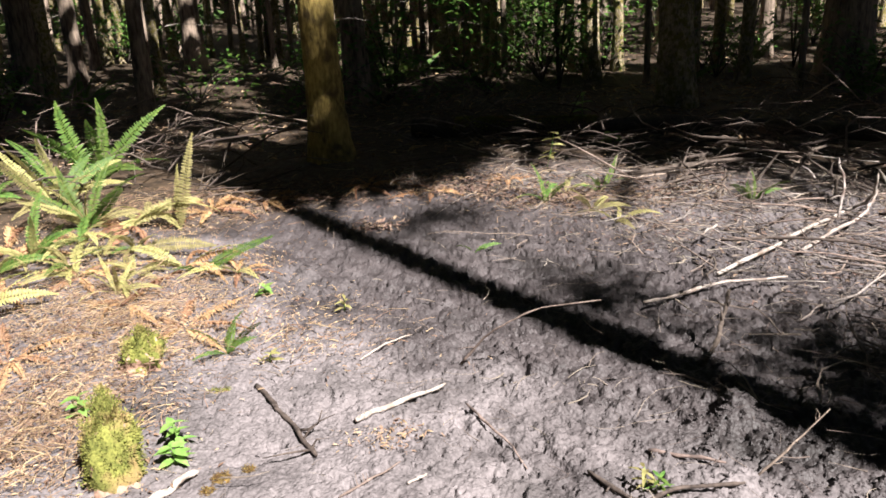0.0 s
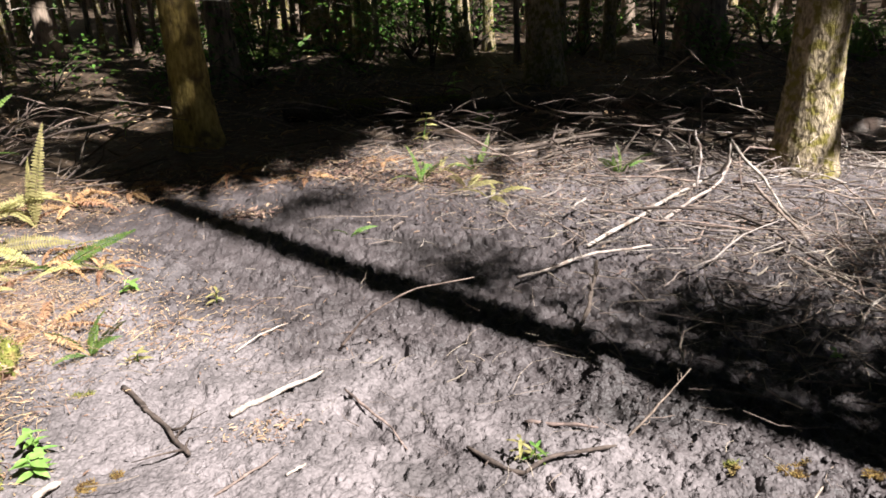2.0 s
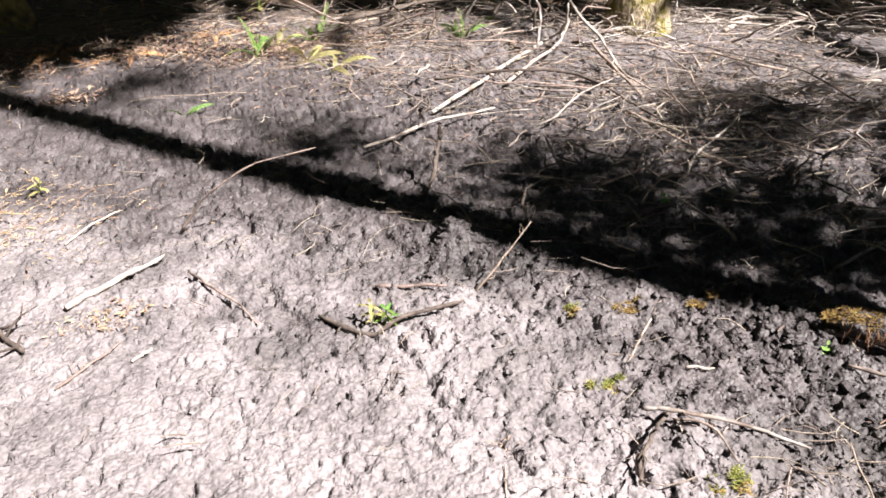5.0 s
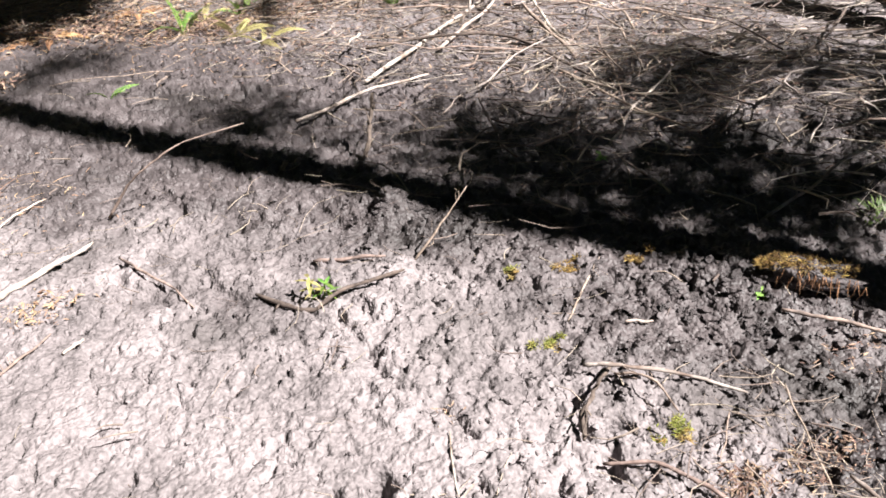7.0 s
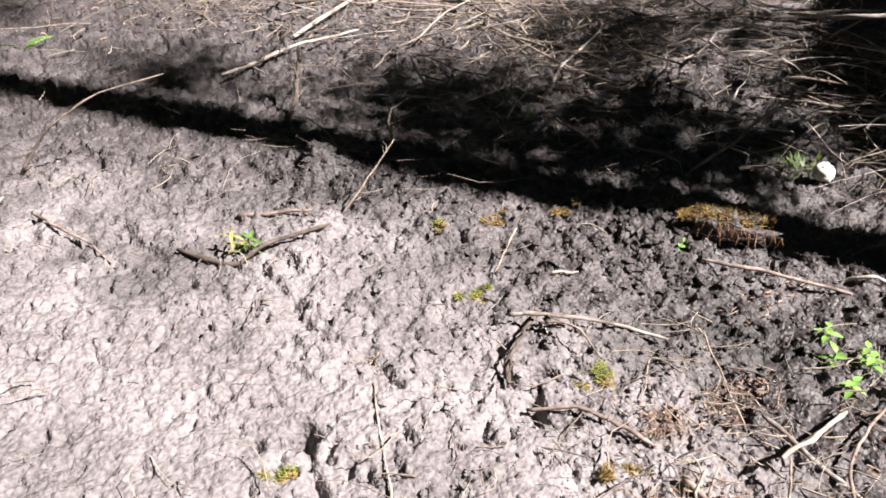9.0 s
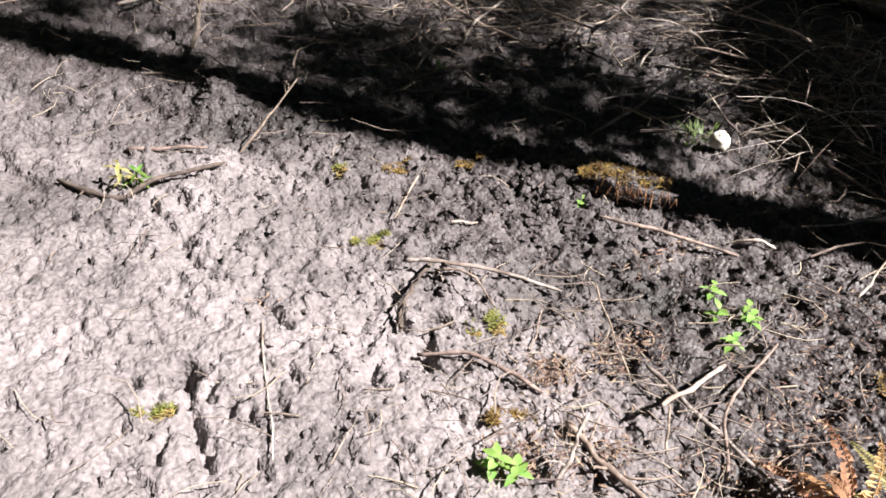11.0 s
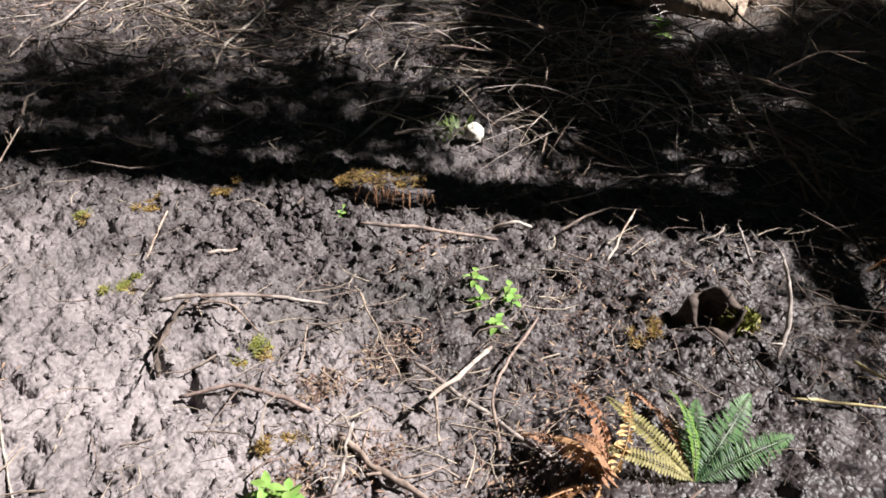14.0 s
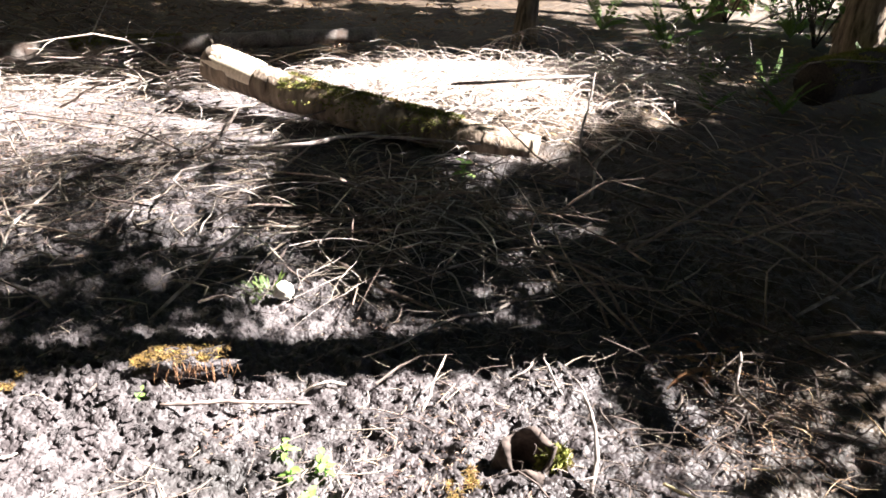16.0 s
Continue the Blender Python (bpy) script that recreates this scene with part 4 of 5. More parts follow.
def arching_stalks(name, mat, count, patches, length, thick, seed, label, cat):
    """Dead stalks that rise and bend over."""
    rg, g = random.Random(seed), Geo()
    at = [spread(rg, *rg.choices(patches, [q[0] for q in patches])[0][1:]) for _ in range(count)]
    zs = height(np.array([p[0] for p in at]), np.array([p[1] for p in at]))
    for (x, y), z in zip(at, zs):
        a, ln = rg.random() * 2 * math.pi, length * rg.uniform(0.35, 1.3)
        climb, turn = rg.uniform(0.0, 1.15) * rg.random(), rg.uniform(-0.5, 0.5)
        drop = climb * rg.uniform(1.2, 2.6) + rg.uniform(0, 0.3)
        p, line = Vector((x, y, z + 0.01 + 0.1 * rg.random() ** 2)), []
        for i in range(7):
            line.append(p.copy())
            t = climb - drop * i / 6
            p += Vector((math.cos(a) * math.cos(t), math.sin(a) * math.cos(t), math.sin(t))) * ln / 6
            a += turn / 3 + rg.gauss(0, 0.12)
        th = thick * (0.35 + 1.3 * rg.random() ** 2)
        g.tube(line, [th * (1 - 0.11 * i) for i in range(7)], 4, cap=False)
    return stuff(name, g, mat, label, cat)


def leaf_litter(name, mat, count, patches, size, seed, label, cat, lift=0.03):
    rg, g = random.Random(seed), Geo()
    xs = []
    for _ in range(count):
        p = rg.choices(patches, [q[0] for q in patches])[0]
        xs.append(spread(rg, *p[1:]))
    zs = height(np.array([p[0] for p in xs]), np.array([p[1] for p in xs]))
    for (x, y), z in zip(xs, zs):
        a, s = rg.random() * 2 * math.pi, size * rg.uniform(0.5, 1.5)
        g.leaf((x, y, z + 0.004 + lift * rg.random() ** 2), (math.cos(a), math.sin(a), rg.uniform(-0.15, 0.7)),
               (-math.sin(a), math.cos(a), rg.uniform(-0.8, 0.8)), s, s * rg.uniform(0.12, 0.3), 0.6)
    return stuff(name, g, mat, label, cat)


twig_litter("twig_litter", TWIGS, 3300, [(1.0, "disc", 2.4, 5.4, 2.2, 1.1), (1.3, "disc", 3.2, 3.3, 1.2, 1.3), (0.7, "disc", 0.3, 7.0, 2.4, 1.0), (0.8, "disc", 3.6, 1.7, 1.0, 1.0),
            (2, "disc", 5.2, 5.6, 2.0, 1.4), (1.5, "box", -4, 9, 7, 12), (0.6, "disc", 2.0, 2.9, 0.9, 0.8)],
            0.24, 0.0032, 0.8, 61, "grey-brown dead twigs strewn over the mud", "twigs")
TANGLED = [(1.2, "disc", 2.4, 4.3, 0.8, 0.8), (1.4, "disc", 3.2, 3.4, 0.9, 0.9), (1.6, "disc", 2.4, 5.5, 1.3, 0.5), (0.9, "disc", 4.4, 5.0, 1.0, 0.8), (0.5, "disc", 4.0, 3.0, 0.8, 0.8), (0.6, "disc", 3.4, 2.0, 0.7, 0.6), (0.4, "disc", 4.4, 4.0, 0.8, 0.6), (0.5, "disc", 3.6, 0.9, 0.8, 0.7), (0.5, "disc", 0.6, 6.3, 1.2, 0.4), (0.25, "disc", 1.5, 4.6, 0.6, 0.6)]
rng = random.Random(161)
for k in range(270):
    bx, by = spread(rng, *rng.choices(TANGLED, [q[0] for q in TANGLED])[0][1:])
    crooked_litter("tangled_branch", (GREY, BROWN, DARK)[k % 3], 1, [(1, "box", bx, bx, by, by)], 0.75, 0.0052, 0.8, 1000 + k, "crooked weathered dead branch lying in a tangle", "branch", "tangled dead branches")
crooked_litter("twig_tangle", TANGLE, 1900, TANGLED, 0.26, 0.0021, 0.7, 162, "crooked thin dead twigs strewn over the mud", "twigs")
crooked_litter("twig_scraps", TANGLE, 3400, TANGLED + [(1.0, "disc", 1.0, 5.5, 0.7, 0.4)], 0.07, 0.0016, 0.6, 163, "short broken bits of twig and bark on the mud", "twigs")
twig_litter("fine_twig_litter", TWIGS, 1300, [(2, "disc", 1.3, 0.8, 0.6, 0.5), (1.5, "disc", 2.2, 0.7, 0.8, 0.5), (2.5, "box", -1.2, 2.2, 0.6, 4.2), (1, "disc", 2.9, 0.2, 0.5, 0.5), (1, "disc", 2.9, 1.4, 0.5, 0.4)],
            0.11, 0.0014, 0.5, 66, "fine pale twigs and rootlets on the mud", "twigs")
arching_stalks("dry_grass", DRYGRASS, 4800, [(4, "disc", 5.7, 3.0, 1.0, 0.8), (3, "disc", 6.3, 1.9, 1.1, 0.6), (0.4, "disc", 4.4, 5.2, 1.2, 0.6), (0.25, "disc", 3.5, 1.6, 0.6, 0.5)],
               0.5, 0.0036, 62, "pale dry grass and bracken stalks heaped on a mound", "grass")
twig_litter("bracken_litter", LITTER, 5200, [(0.6, "disc", 0.1, 6.2, 1.7, 0.5), (0.5, "disc", 1.2, 5.6, 0.9, 0.4), (0.12, "disc", 2.75, -0.15, 0.4, 0.25), (1, "disc", -1.9, 5.6, 0.8, 0.6), (2, "disc", -1.7, 3.7, 0.7, 0.6), (1.5, "disc", -1.6, 2.7, 0.4, 0.5), (0.15, "disc", -0.7, 3.5, 0.5, 0.4)],
            0.10, 0.0015, 0.6, 67, "brown dead bracken stalks on the ground", "leaf litter", 0.15)
leaf_litter("fern_litter", LITTER, 16000, [(4, "disc", -1.6, 3.7, 0.7, 0.6), (2, "disc", -1.55, 2.7, 0.45, 0.6), (3, "disc", -2.2, 4.8, 0.9, 1.0), (0.3, "disc", -0.7, 3.45, 0.55, 0.42),
            (0.12, "disc", -0.25, 2.55, 0.15, 0.10), (0.4, "disc", -1.2, 4.5, 0.25, 0.25)],
            0.023, 63, "orange-brown withered fern leaflets covering the ground", "leaf litter")
leaf_litter("edge_litter", SCRAPS, 4600, [(2, "disc", 0.9, 5.7, 0.6, 0.22), (1.5, "disc", -0.2, 6.3, 1.2, 0.3), (0.35, "disc", -0.5, 5.15, 0.2, 0.07), (1, "disc", 0.2, 5.95, 0.5, 0.2), (0.8, "disc", 1.7, 5.6, 0.5, 0.2), (1.5, "disc", -1.3, 5.9, 0.6, 0.3)],
            0.045, 69, "matted reddish-brown dead leaves at the forest edge", "leaf litter", 0.06)
leaf_litter("leaf_litter", SCRAPS, 3200, [(1, "disc", 1.30, 0.97, 0.07, 0.05), (1, "disc", 1.08, 0.80, 0.08, 0.05), (1, "disc", 1.22, 0.72, 0.10, 0.06), (1.2, "disc", 1.52, 0.95, 0.12, 0.07), (1.4, "disc", 1.45, 0.50, 0.16, 0.12),
            (1, "disc", 1.15, 0.52, 0.12, 0.08), (1.2, "disc", 1.75, 0.55, 0.2, 0.15), (1.5, "disc", 2.1, 0.65, 0.3, 0.2), (0.1, "disc", 0.75, 1.5, 0.05, 0.03), (0.4, "disc", 1.9, 1.2, 0.15, 0.07),
            (2.5, "disc", 2.8, -0.1, 0.45, 0.3), (1, "disc", 2.9, 1.3, 0.4, 0.3)], 0.018, 64, "small brown and reddish dead leaf scraps among the clods", "leaf litter", 0.02)
leaf_litter("bark_chips", SCRAPS, 3400, [(1, "disc", 2.4, 4.4, 0.9, 0.8), (1.4, "disc", 3.2, 3.5, 1.0, 0.9), (1, "disc", 3.8, 4.5, 0.9, 0.7), (0.7, "disc", 1.4, 5.0, 0.8, 0.5)], 0.035, 75,
            "brown bark chips and leaf scraps under the dead branches", "leaf litter", 0.03)
leaf_litter("forest_litter", LITTER, 9000, [(3, "box", -8, 9, 7.5, 12), (2, "box", -10, 12, 11, 20), (2, "box", 5, 11, -1, 8)], 0.09, 65, "brown needles and leaves on the forest floor", "leaf litter", 0.06)


# ---- crumbs and clods of soil ----
def crumbs(name, count, patches, low, high, seed, label):
    rg = np.random.RandomState(seed)
    pick = random.Random(seed)
    ico = bmesh.new()
    bmesh.ops.create_icosphere(ico, subdivisions=1, radius=1.0)
    ball = np.array([v.co[:] for v in ico.verts])
    faces = np.array([[v.index for v in f.verts] for f in ico.faces])
    ico.free()
    at = np.array([spread(pick, *pick.choices(patches, [q[0] for q in patches])[0][1:]) for _ in range(count)])
    z = height(at[:, 0], at[:, 1])
    size = low + (high - low) * rg.rand(count) ** 3
    v = ball[None] * (1 + 1.1 * (rg.rand(count, len(ball), 1) - 0.5)) * (size[:, None, None] * (0.7 + 0.6 * rg.rand(count, 1, 3)))
    a = rg.rand(count) * 6.3
    c, s2 = np.cos(a)[:, None], np.sin(a)[:, None]
    v = np.stack([v[..., 0] * c - v[..., 1] * s2, v[..., 0] * s2 + v[..., 1] * c, v[..., 2] * 0.6], -1)
    v = v + np.stack([at[:, 0], at[:, 1], z + size * 0.05], -1)[:, None]
    f = (faces[None] + (np.arange(count) * len(ball))[:, None, None]).reshape(-1, 3)
    me = bpy.data.meshes.new(name)
    me.from_pydata(v.reshape(-1, 3).tolist(), [], f.tolist())
    me.materials.append(MUD)
    me.attributes.new("damp_shade", "FLOAT", "POINT").data.foreach_set("value", np.repeat(damp_shade_at(at[:, 0], at[:, 1]), len(ball)).astype(np.float32))
    me.attributes.new("duff_shade", "FLOAT", "POINT")
    return tagged(new(name, me), label, "soil", kind="stuff")


crumbs("soil_crumbs", 8000, [(4, "disc", 1.7, 1.5, 0.8, 0.7), (2, "disc", 1.1, 1.0, 0.7, 0.6), (2, "disc", 2.3, 0.6, 0.7, 0.5), (2, "disc", 1.2, 2.3, 0.7, 0.5), (4, "box", -1.4, 2.0, 0.5, 4.2), (2, "disc", 2.6, 2.4, 0.9, 0.9)],
       0.0025, 0.013, 71, "loose crumbs of dark soil on the mud")


crumbs("soil_bits", 3600, [(1, "disc", 2.4, 4.3, 0.8, 0.8), (1.4, "disc", 3.2, 3.4, 0.9, 0.9), (1, "disc", 3.6, 4.3, 0.9, 0.7), (0.8, "disc", 1.6, 4.6, 0.8, 0.6), (0.8, "disc", 3.3, 2.2, 0.7, 0.6)],
       0.004, 0.02, 74, "bits of dark soil and bark among the dead branches")
crumbs("soil_lumps", 1000, [(4, "disc", 1.7, 1.5, 0.6, 0.55), (2, "disc", 1.3, 1.05, 0.5, 0.45), (2, "disc", 2.2, 0.6, 0.6, 0.5), (1, "disc", 1.1, 2.5, 0.35, 0.3)],
       0.005, 0.018, 73, "lumps of torn dark soil heaped on the mud")


def clod_mesh(seed):
    bm = bmesh.new()
    bmesh.ops.create_icosphere(bm, subdivisions=2, radius=1.0)
    for v in bm.verts:
        v.co *= 1 + 0.7 * noise.noise(v.co * 1.3 + Vector((seed, 0, 0))) + 0.45 * noise.noise(v.co * 3.1 + Vector((0, seed, 0)))
    me = bpy.data.meshes.new("soil_clod")
    bm.to_mesh(me)
    bm.free()
    me.materials.append(MUD)
    me.attributes.new("damp_shade", "FLOAT", "POINT").data.foreach_set("value", np.full(len(me.vertices), 0.55, np.float32))
    me.attributes.new("duff_shade", "FLOAT", "POINT")
    return me


CLODS = [clod_mesh(s * 7.3) for s in range(6)]
rng = random.Random(72)
CLOD_PATCHES = [(3, "disc", 1.8, 1.5, 0.45, 0.4), (1, "disc", 1.05, 2.65, 0.12, 0.1), (2, "disc", 2.2, 0.6, 0.5, 0.4)]
for _ in range(190):
    x, y = spread(rng, *rng.choices(CLOD_PATCHES, [q[0] for q in CLOD_PATCHES])[0][1:])
    r = 0.010 + 0.016 * rng.random() ** 2
    one = tagged(new("soil_clod", rng.choice(CLODS)), "torn clod of dark damp soil on the churned mud", "clod", group="torn clods")
    one.matrix_basis = pose(x, y, ground_z(x, y) - r * 0.15, rng.uniform(-40, 40), rng.uniform(-40, 40), rng.uniform(0, 360)) @ Matrix.Diagonal((r * rng.uniform(0.8, 1.5), r, r * rng.uniform(0.6, 1), 1))


# ---- ferns and small plants ----
def frond_mesh(length, rise, arch, pairs, width, seed, mat, curl=0.0):
    """A sword-fern frond along +x: an arching rib with tapering leaflets on both sides."""
    rg, g = random.Random(seed), Geo()
    rib = []
    for i in range(pairs + 1):
        t = i / pairs
        a = rise - arch * t
        rib.append((rib[-1] + Vector((math.cos(a), 0.02 * math.sin(5 * t + seed), math.sin(a))) * (length / pairs)) if rib else Vector((0, 0, 0)))
    g.tube(rib[::2] + [rib[-1]], [0.004 * (1 - 0.8 * i / (pairs / 2 + 1)) for i in range(len(rib[::2]) + 1)], 4, cap=False)
    for i in range(3, pairs):
        t = i / pairs
        way = (rib[i + 1] - rib[i - 1]).normalized()
        w = width * min(1, 3.2 * t) * (1 - t ** 2.2) ** 0.8
        for s in (-1, 1):
            side = Vector((0, s, 0)) + way * 0.25 + Vector((0, 0, rg.uniform(-0.2, 0.12) - curl * rg.random()))
            g.leaf(rib[i], side, way, max(w * rg.uniform(0.85, 1.1) * (1 - 0.4 * curl * rg.random()), 0.008), length / pairs * 1.05, 0.25 + curl)
    return g.mesh("frond", mat, False)


FRONDS = [frond_mesh(0.62, 1.25, 1.0, 34, 0.062, 1, FERN), frond_mesh(0.55, 1.0, 1.3, 32, 0.058, 2, FERN), frond_mesh(0.7, 1.35, 0.8, 38, 0.066, 3, FERN)]
PALE_FRONDS = [frond_mesh(0.6, 1.4, 0.5, 36, 0.05, 4, FERN_PALE), frond_mesh(0.6, 0.9, 1.4, 36, 0.06, 5, FERN_PALE), frond_mesh(0.5, 1.2, 1.1, 34, 0.056, 6, FERN_PALE)]
STANDING_DEAD = frond_mesh(0.38, 1.7, 1.2, 22, 0.11, 10, FERN_DEAD, 1.2)
DEAD_FRONDS = [frond_mesh(0.5, 0.5, 0.9, 30, 0.06, 7, FERN_DEAD, 0.9), frond_mesh(0.45, 0.9, 1.9, 28, 0.05, 8, FERN_DEAD, 1.1), frond_mesh(0.6, 0.25, 0.4, 34, 0.06, 9, FERN_DEAD, 0.8)]


def fern(x, y, fronds, label, group="", spin=0):
    """fronds: a mesh, a turn, a size and, where given, a roll for each."""
    base = tagged(new("fern"), label, "fern", group=group)
    base.location = (x, y, ground_z(x, y) - 0.005)
    for mesh, turn, size, *roll in fronds:
        f = part("frond", mesh, None, base)
        f.matrix_basis = pose(0, 0, 0, 0, 0, turn + spin) @ pose(0, 0, 0, roll[0] if roll else 35 * math.sin(turn * 1.7 + x * 50), 0, 0) @ Matrix.Scale(size, 4)
    return base


def fern_ring(x, y, meshes, count, size, seed, label, group=""):
    rg = random.Random(seed)
    return fern(x, y, [(rg.choice(meshes), 360 * k / count + rg.uniform(-18, 18), size * rg.uniform(0.7, 1.15)) for k in range(count)], label, group)


UPRIGHT = frond_mesh(0.62, 1.52, 0.35, 36, 0.055, 11, FERN_PALE, 0.1)
DROOPING = frond_mesh(0.5, 1.45, 2.3, 34, 0.062, 12, FERN_PALE, 0.2)
ARCHING = frond_mesh(0.55, 0.65, 1.2, 36, 0.065, 13, FERN_PALE, 0.1)
RISING = frond_mesh(0.58, 0.95, 0.35, 38, 0.045, 14, FERN, 0.2)
fern(-1.76, 5.12, [(UPRIGHT, 75, 1.08, 8), (UPRIGHT, 60, 0.74, -8), (DROOPING, 150, 0.6)], "sword fern with two upright bleached fronds")
fern(-1.88, 4.60, [(DROOPING, 262, 0.85, 0), (DROOPING, 225, 0.75, 10), (ARCHING, 5, 0.95, 50), (ARCHING, 190, 0.8, -40), (ARCHING, 285, 0.7), (PALE_FRONDS[2], 320, 0.5), (FRONDS[1], 250, 0.5)], "sword fern with bleached yellow-green arching fronds")
fern(-1.42, 4.34, [(RISING, 12, 1.05, 50), (FRONDS[1], 250, 0.4), (FRONDS[1], 200, 0.35)], "sparse dark green fern with one rising frond")
for k, (fx, fy, size) in enumerate(((-2.25, 4.75, 0.8), (-2.15, 4.3, 0.65), (-2.6, 4.35, 0.8), (-1.75, 4.25, 0.5), (-2.05, 5.3, 0.7))):
    fern_ring(fx, fy, [DROOPING, ARCHING, ARCHING, PALE_FRONDS[1], FRONDS[1]], 7, size, 140 + k, "low arching fern with pale yellow-green fronds", "bleached ferns")
fern_ring(-1.75, 3.95, PALE_FRONDS, 8, 0.45, 71, "low bleached sword fern among brown litter")
fern_ring(-2.45, 4.5, FRONDS + PALE_FRONDS, 8, 0.7, 72, "green and yellow sword fern in the shade edge")
fern_ring(-2.8, 5.6, PALE_FRONDS + FRONDS, 10, 1.05, 73, "tall sword fern catching the sun at the forest edge")
fern_ring(-2.35, 5.1, PALE_FRONDS + FRONDS, 10, 0.9, 70, "bleached sword fern amid brown litter")
fern_ring(-3.4, 5.7, FRONDS + PALE_FRONDS, 10, 1.0, 74, "dark green sword fern at the forest edge")
fern_ring(-3.0, 6.2, PALE_FRONDS + FRONDS[:1], 9, 1.0, 69, "sword fern spreading at the forest edge")
fern_ring(-2.9, 6.6, FRONDS, 9, 1.3, 75, "sword fern half in shade at the forest edge")
fern_ring(-2.5, 3.7, DEAD_FRONDS + PALE_FRONDS, 9, 1.0, 68, "withered fern with brown and yellow fronds")
fern_ring(3.05, 0.12, DEAD_FRONDS, 7, 0.5, 67, "withered reddish bracken on the torn bank")
fern_ring(7.0, 0.55, FRONDS, 9, 0.5, 64, "dark green fern hiding the end of a log")
fern_ring(6.4, 0.95, FRONDS, 8, 0.4, 65, "green fern growing at the end of a mossy log")
fern_ring(-1.65, 3.85, DEAD_FRONDS + PALE_FRONDS[1:2], 10, 0.6, 60, "half-withered fern among bleached fronds")
fern_ring(-2.05, 4.2, DEAD_FRONDS + PALE_FRONDS[1:2], 11, 0.7, 61, "half-withered fern among bleached fronds")
fern_ring(-2.4, 4.0, DEAD_FRONDS + PALE_FRONDS[1:2], 11, 0.75, 62, "half-withered fern among brown litter")
for k, (fx, fy, size) in enumerate(((-1.5, 4.35, 0.9), (-2.1, 5.1, 1.0), (-1.2, 4.35, 0.7), (-1.35, 5.9, 0.8), (-0.6, 6.15, 0.7), (-0.1, 6.0, 0.6), (0.5, 6.2, 0.6), (-2.7, 4.7, 1.0))):
    fern_ring(fx, fy, DEAD_FRONDS + (PALE_FRONDS[1:2] if fy < 5.5 else []), 8, size, 40 + k, "collapsed brown dead fern with a few yellow fronds", "dead ferns")
fern_ring(-1.7, 5.6, DEAD_FRONDS, 9, 0.9, 76, "collapsed brown dead fern")
fern_ring(-2.0, 3.3, DEAD_FRONDS, 9, 0.8, 77, "collapsed orange-brown dead fern")
fern_ring(-1.3, 3.6, DEAD_FRONDS, 8, 0.7, 78, "collapsed orange-brown dead fern")
fern_ring(-1.02, 3.32, FRONDS, 6, 0.42, 79, "small bright green fern sprouting by a dark root")
fern_ring(1.02, 5.4, PALE_FRONDS[1:], 5, 0.5, 58, "small bleached fern on the litter")
fern_ring(0.72, 5.65, FRONDS, 5, 0.5, 59, "small green fern on the litter")
fern_ring(1.14, 5.15, PALE_FRONDS, 4, 0.5, 80, "small bleached fern on the litter")
fern_ring(0.9, 5.85, FRONDS + PALE_FRONDS, 5, 0.5, 81, "small green fern on the litter")
fern_ring(1.15, 5.8, FRONDS + PALE_FRONDS, 5, 0.5, 82, "small green fern on the litter")
fern_ring(2.1, 5.3, FRONDS, 6, 0.5, 83, "bright green fern under dead branches")
fern(0.16, 4.62, [(FRONDS[1], 15, 0.35), (FRONDS[1], 170, 0.25), (FRONDS[1], 320, 0.25)], "single small green fern sprig in the mud")
GLOSSY = frond_mesh(0.46, 0.7, 0.9, 46, 0.085, 15, FERN_DEEP, 0.1)
fern(1.70, 0.19, [(GLOSSY, 8, 0.66, 14), (GLOSSY, -20, 0.6, 20), (GLOSSY, 28, 0.5, -10), (PALE_FRONDS[1], 75, 0.5), (PALE_FRONDS[1], 112, 0.45), (FRONDS[1], 55, 0.45), (DEAD_FRONDS[0], 62, 0.6)],
     "green sword fern with glossy fronds beside dead brown ones")
fern(1.545, 0.33, [(STANDING_DEAD, 110, 0.7), (STANDING_DEAD, 145, 0.62), (STANDING_DEAD, 70, 0.6), (STANDING_DEAD, 185, 0.6), (DEAD_FRONDS[1], 95, 0.6), (DEAD_FRONDS[0], 170, 0.7), (DEAD_FRONDS[2], 200, 0.6)], "orange-brown curled dead fern beside a green one")
fern(1.42, 0.40, [(DEAD_FRONDS[2], 190, 0.6), (DEAD_FRONDS[0], 240, 0.6), (DEAD_FRONDS[2], 160, 0.5)], "flattened brown dead fern")
for k, (fx, fy) in enumerate(((7.6, 1.3), (8.4, 0.9), (9.6, 2.2), (11.5, 1.2), (12.5, 2.6), (10.8, 3.4), (9.5, 0.2))):
    fern_ring(fx, fy, FRONDS, 9, 0.6 if fx < 9 else 1.1, 90 + k, "dark green sword fern in the shaded forest", "forest ferns")


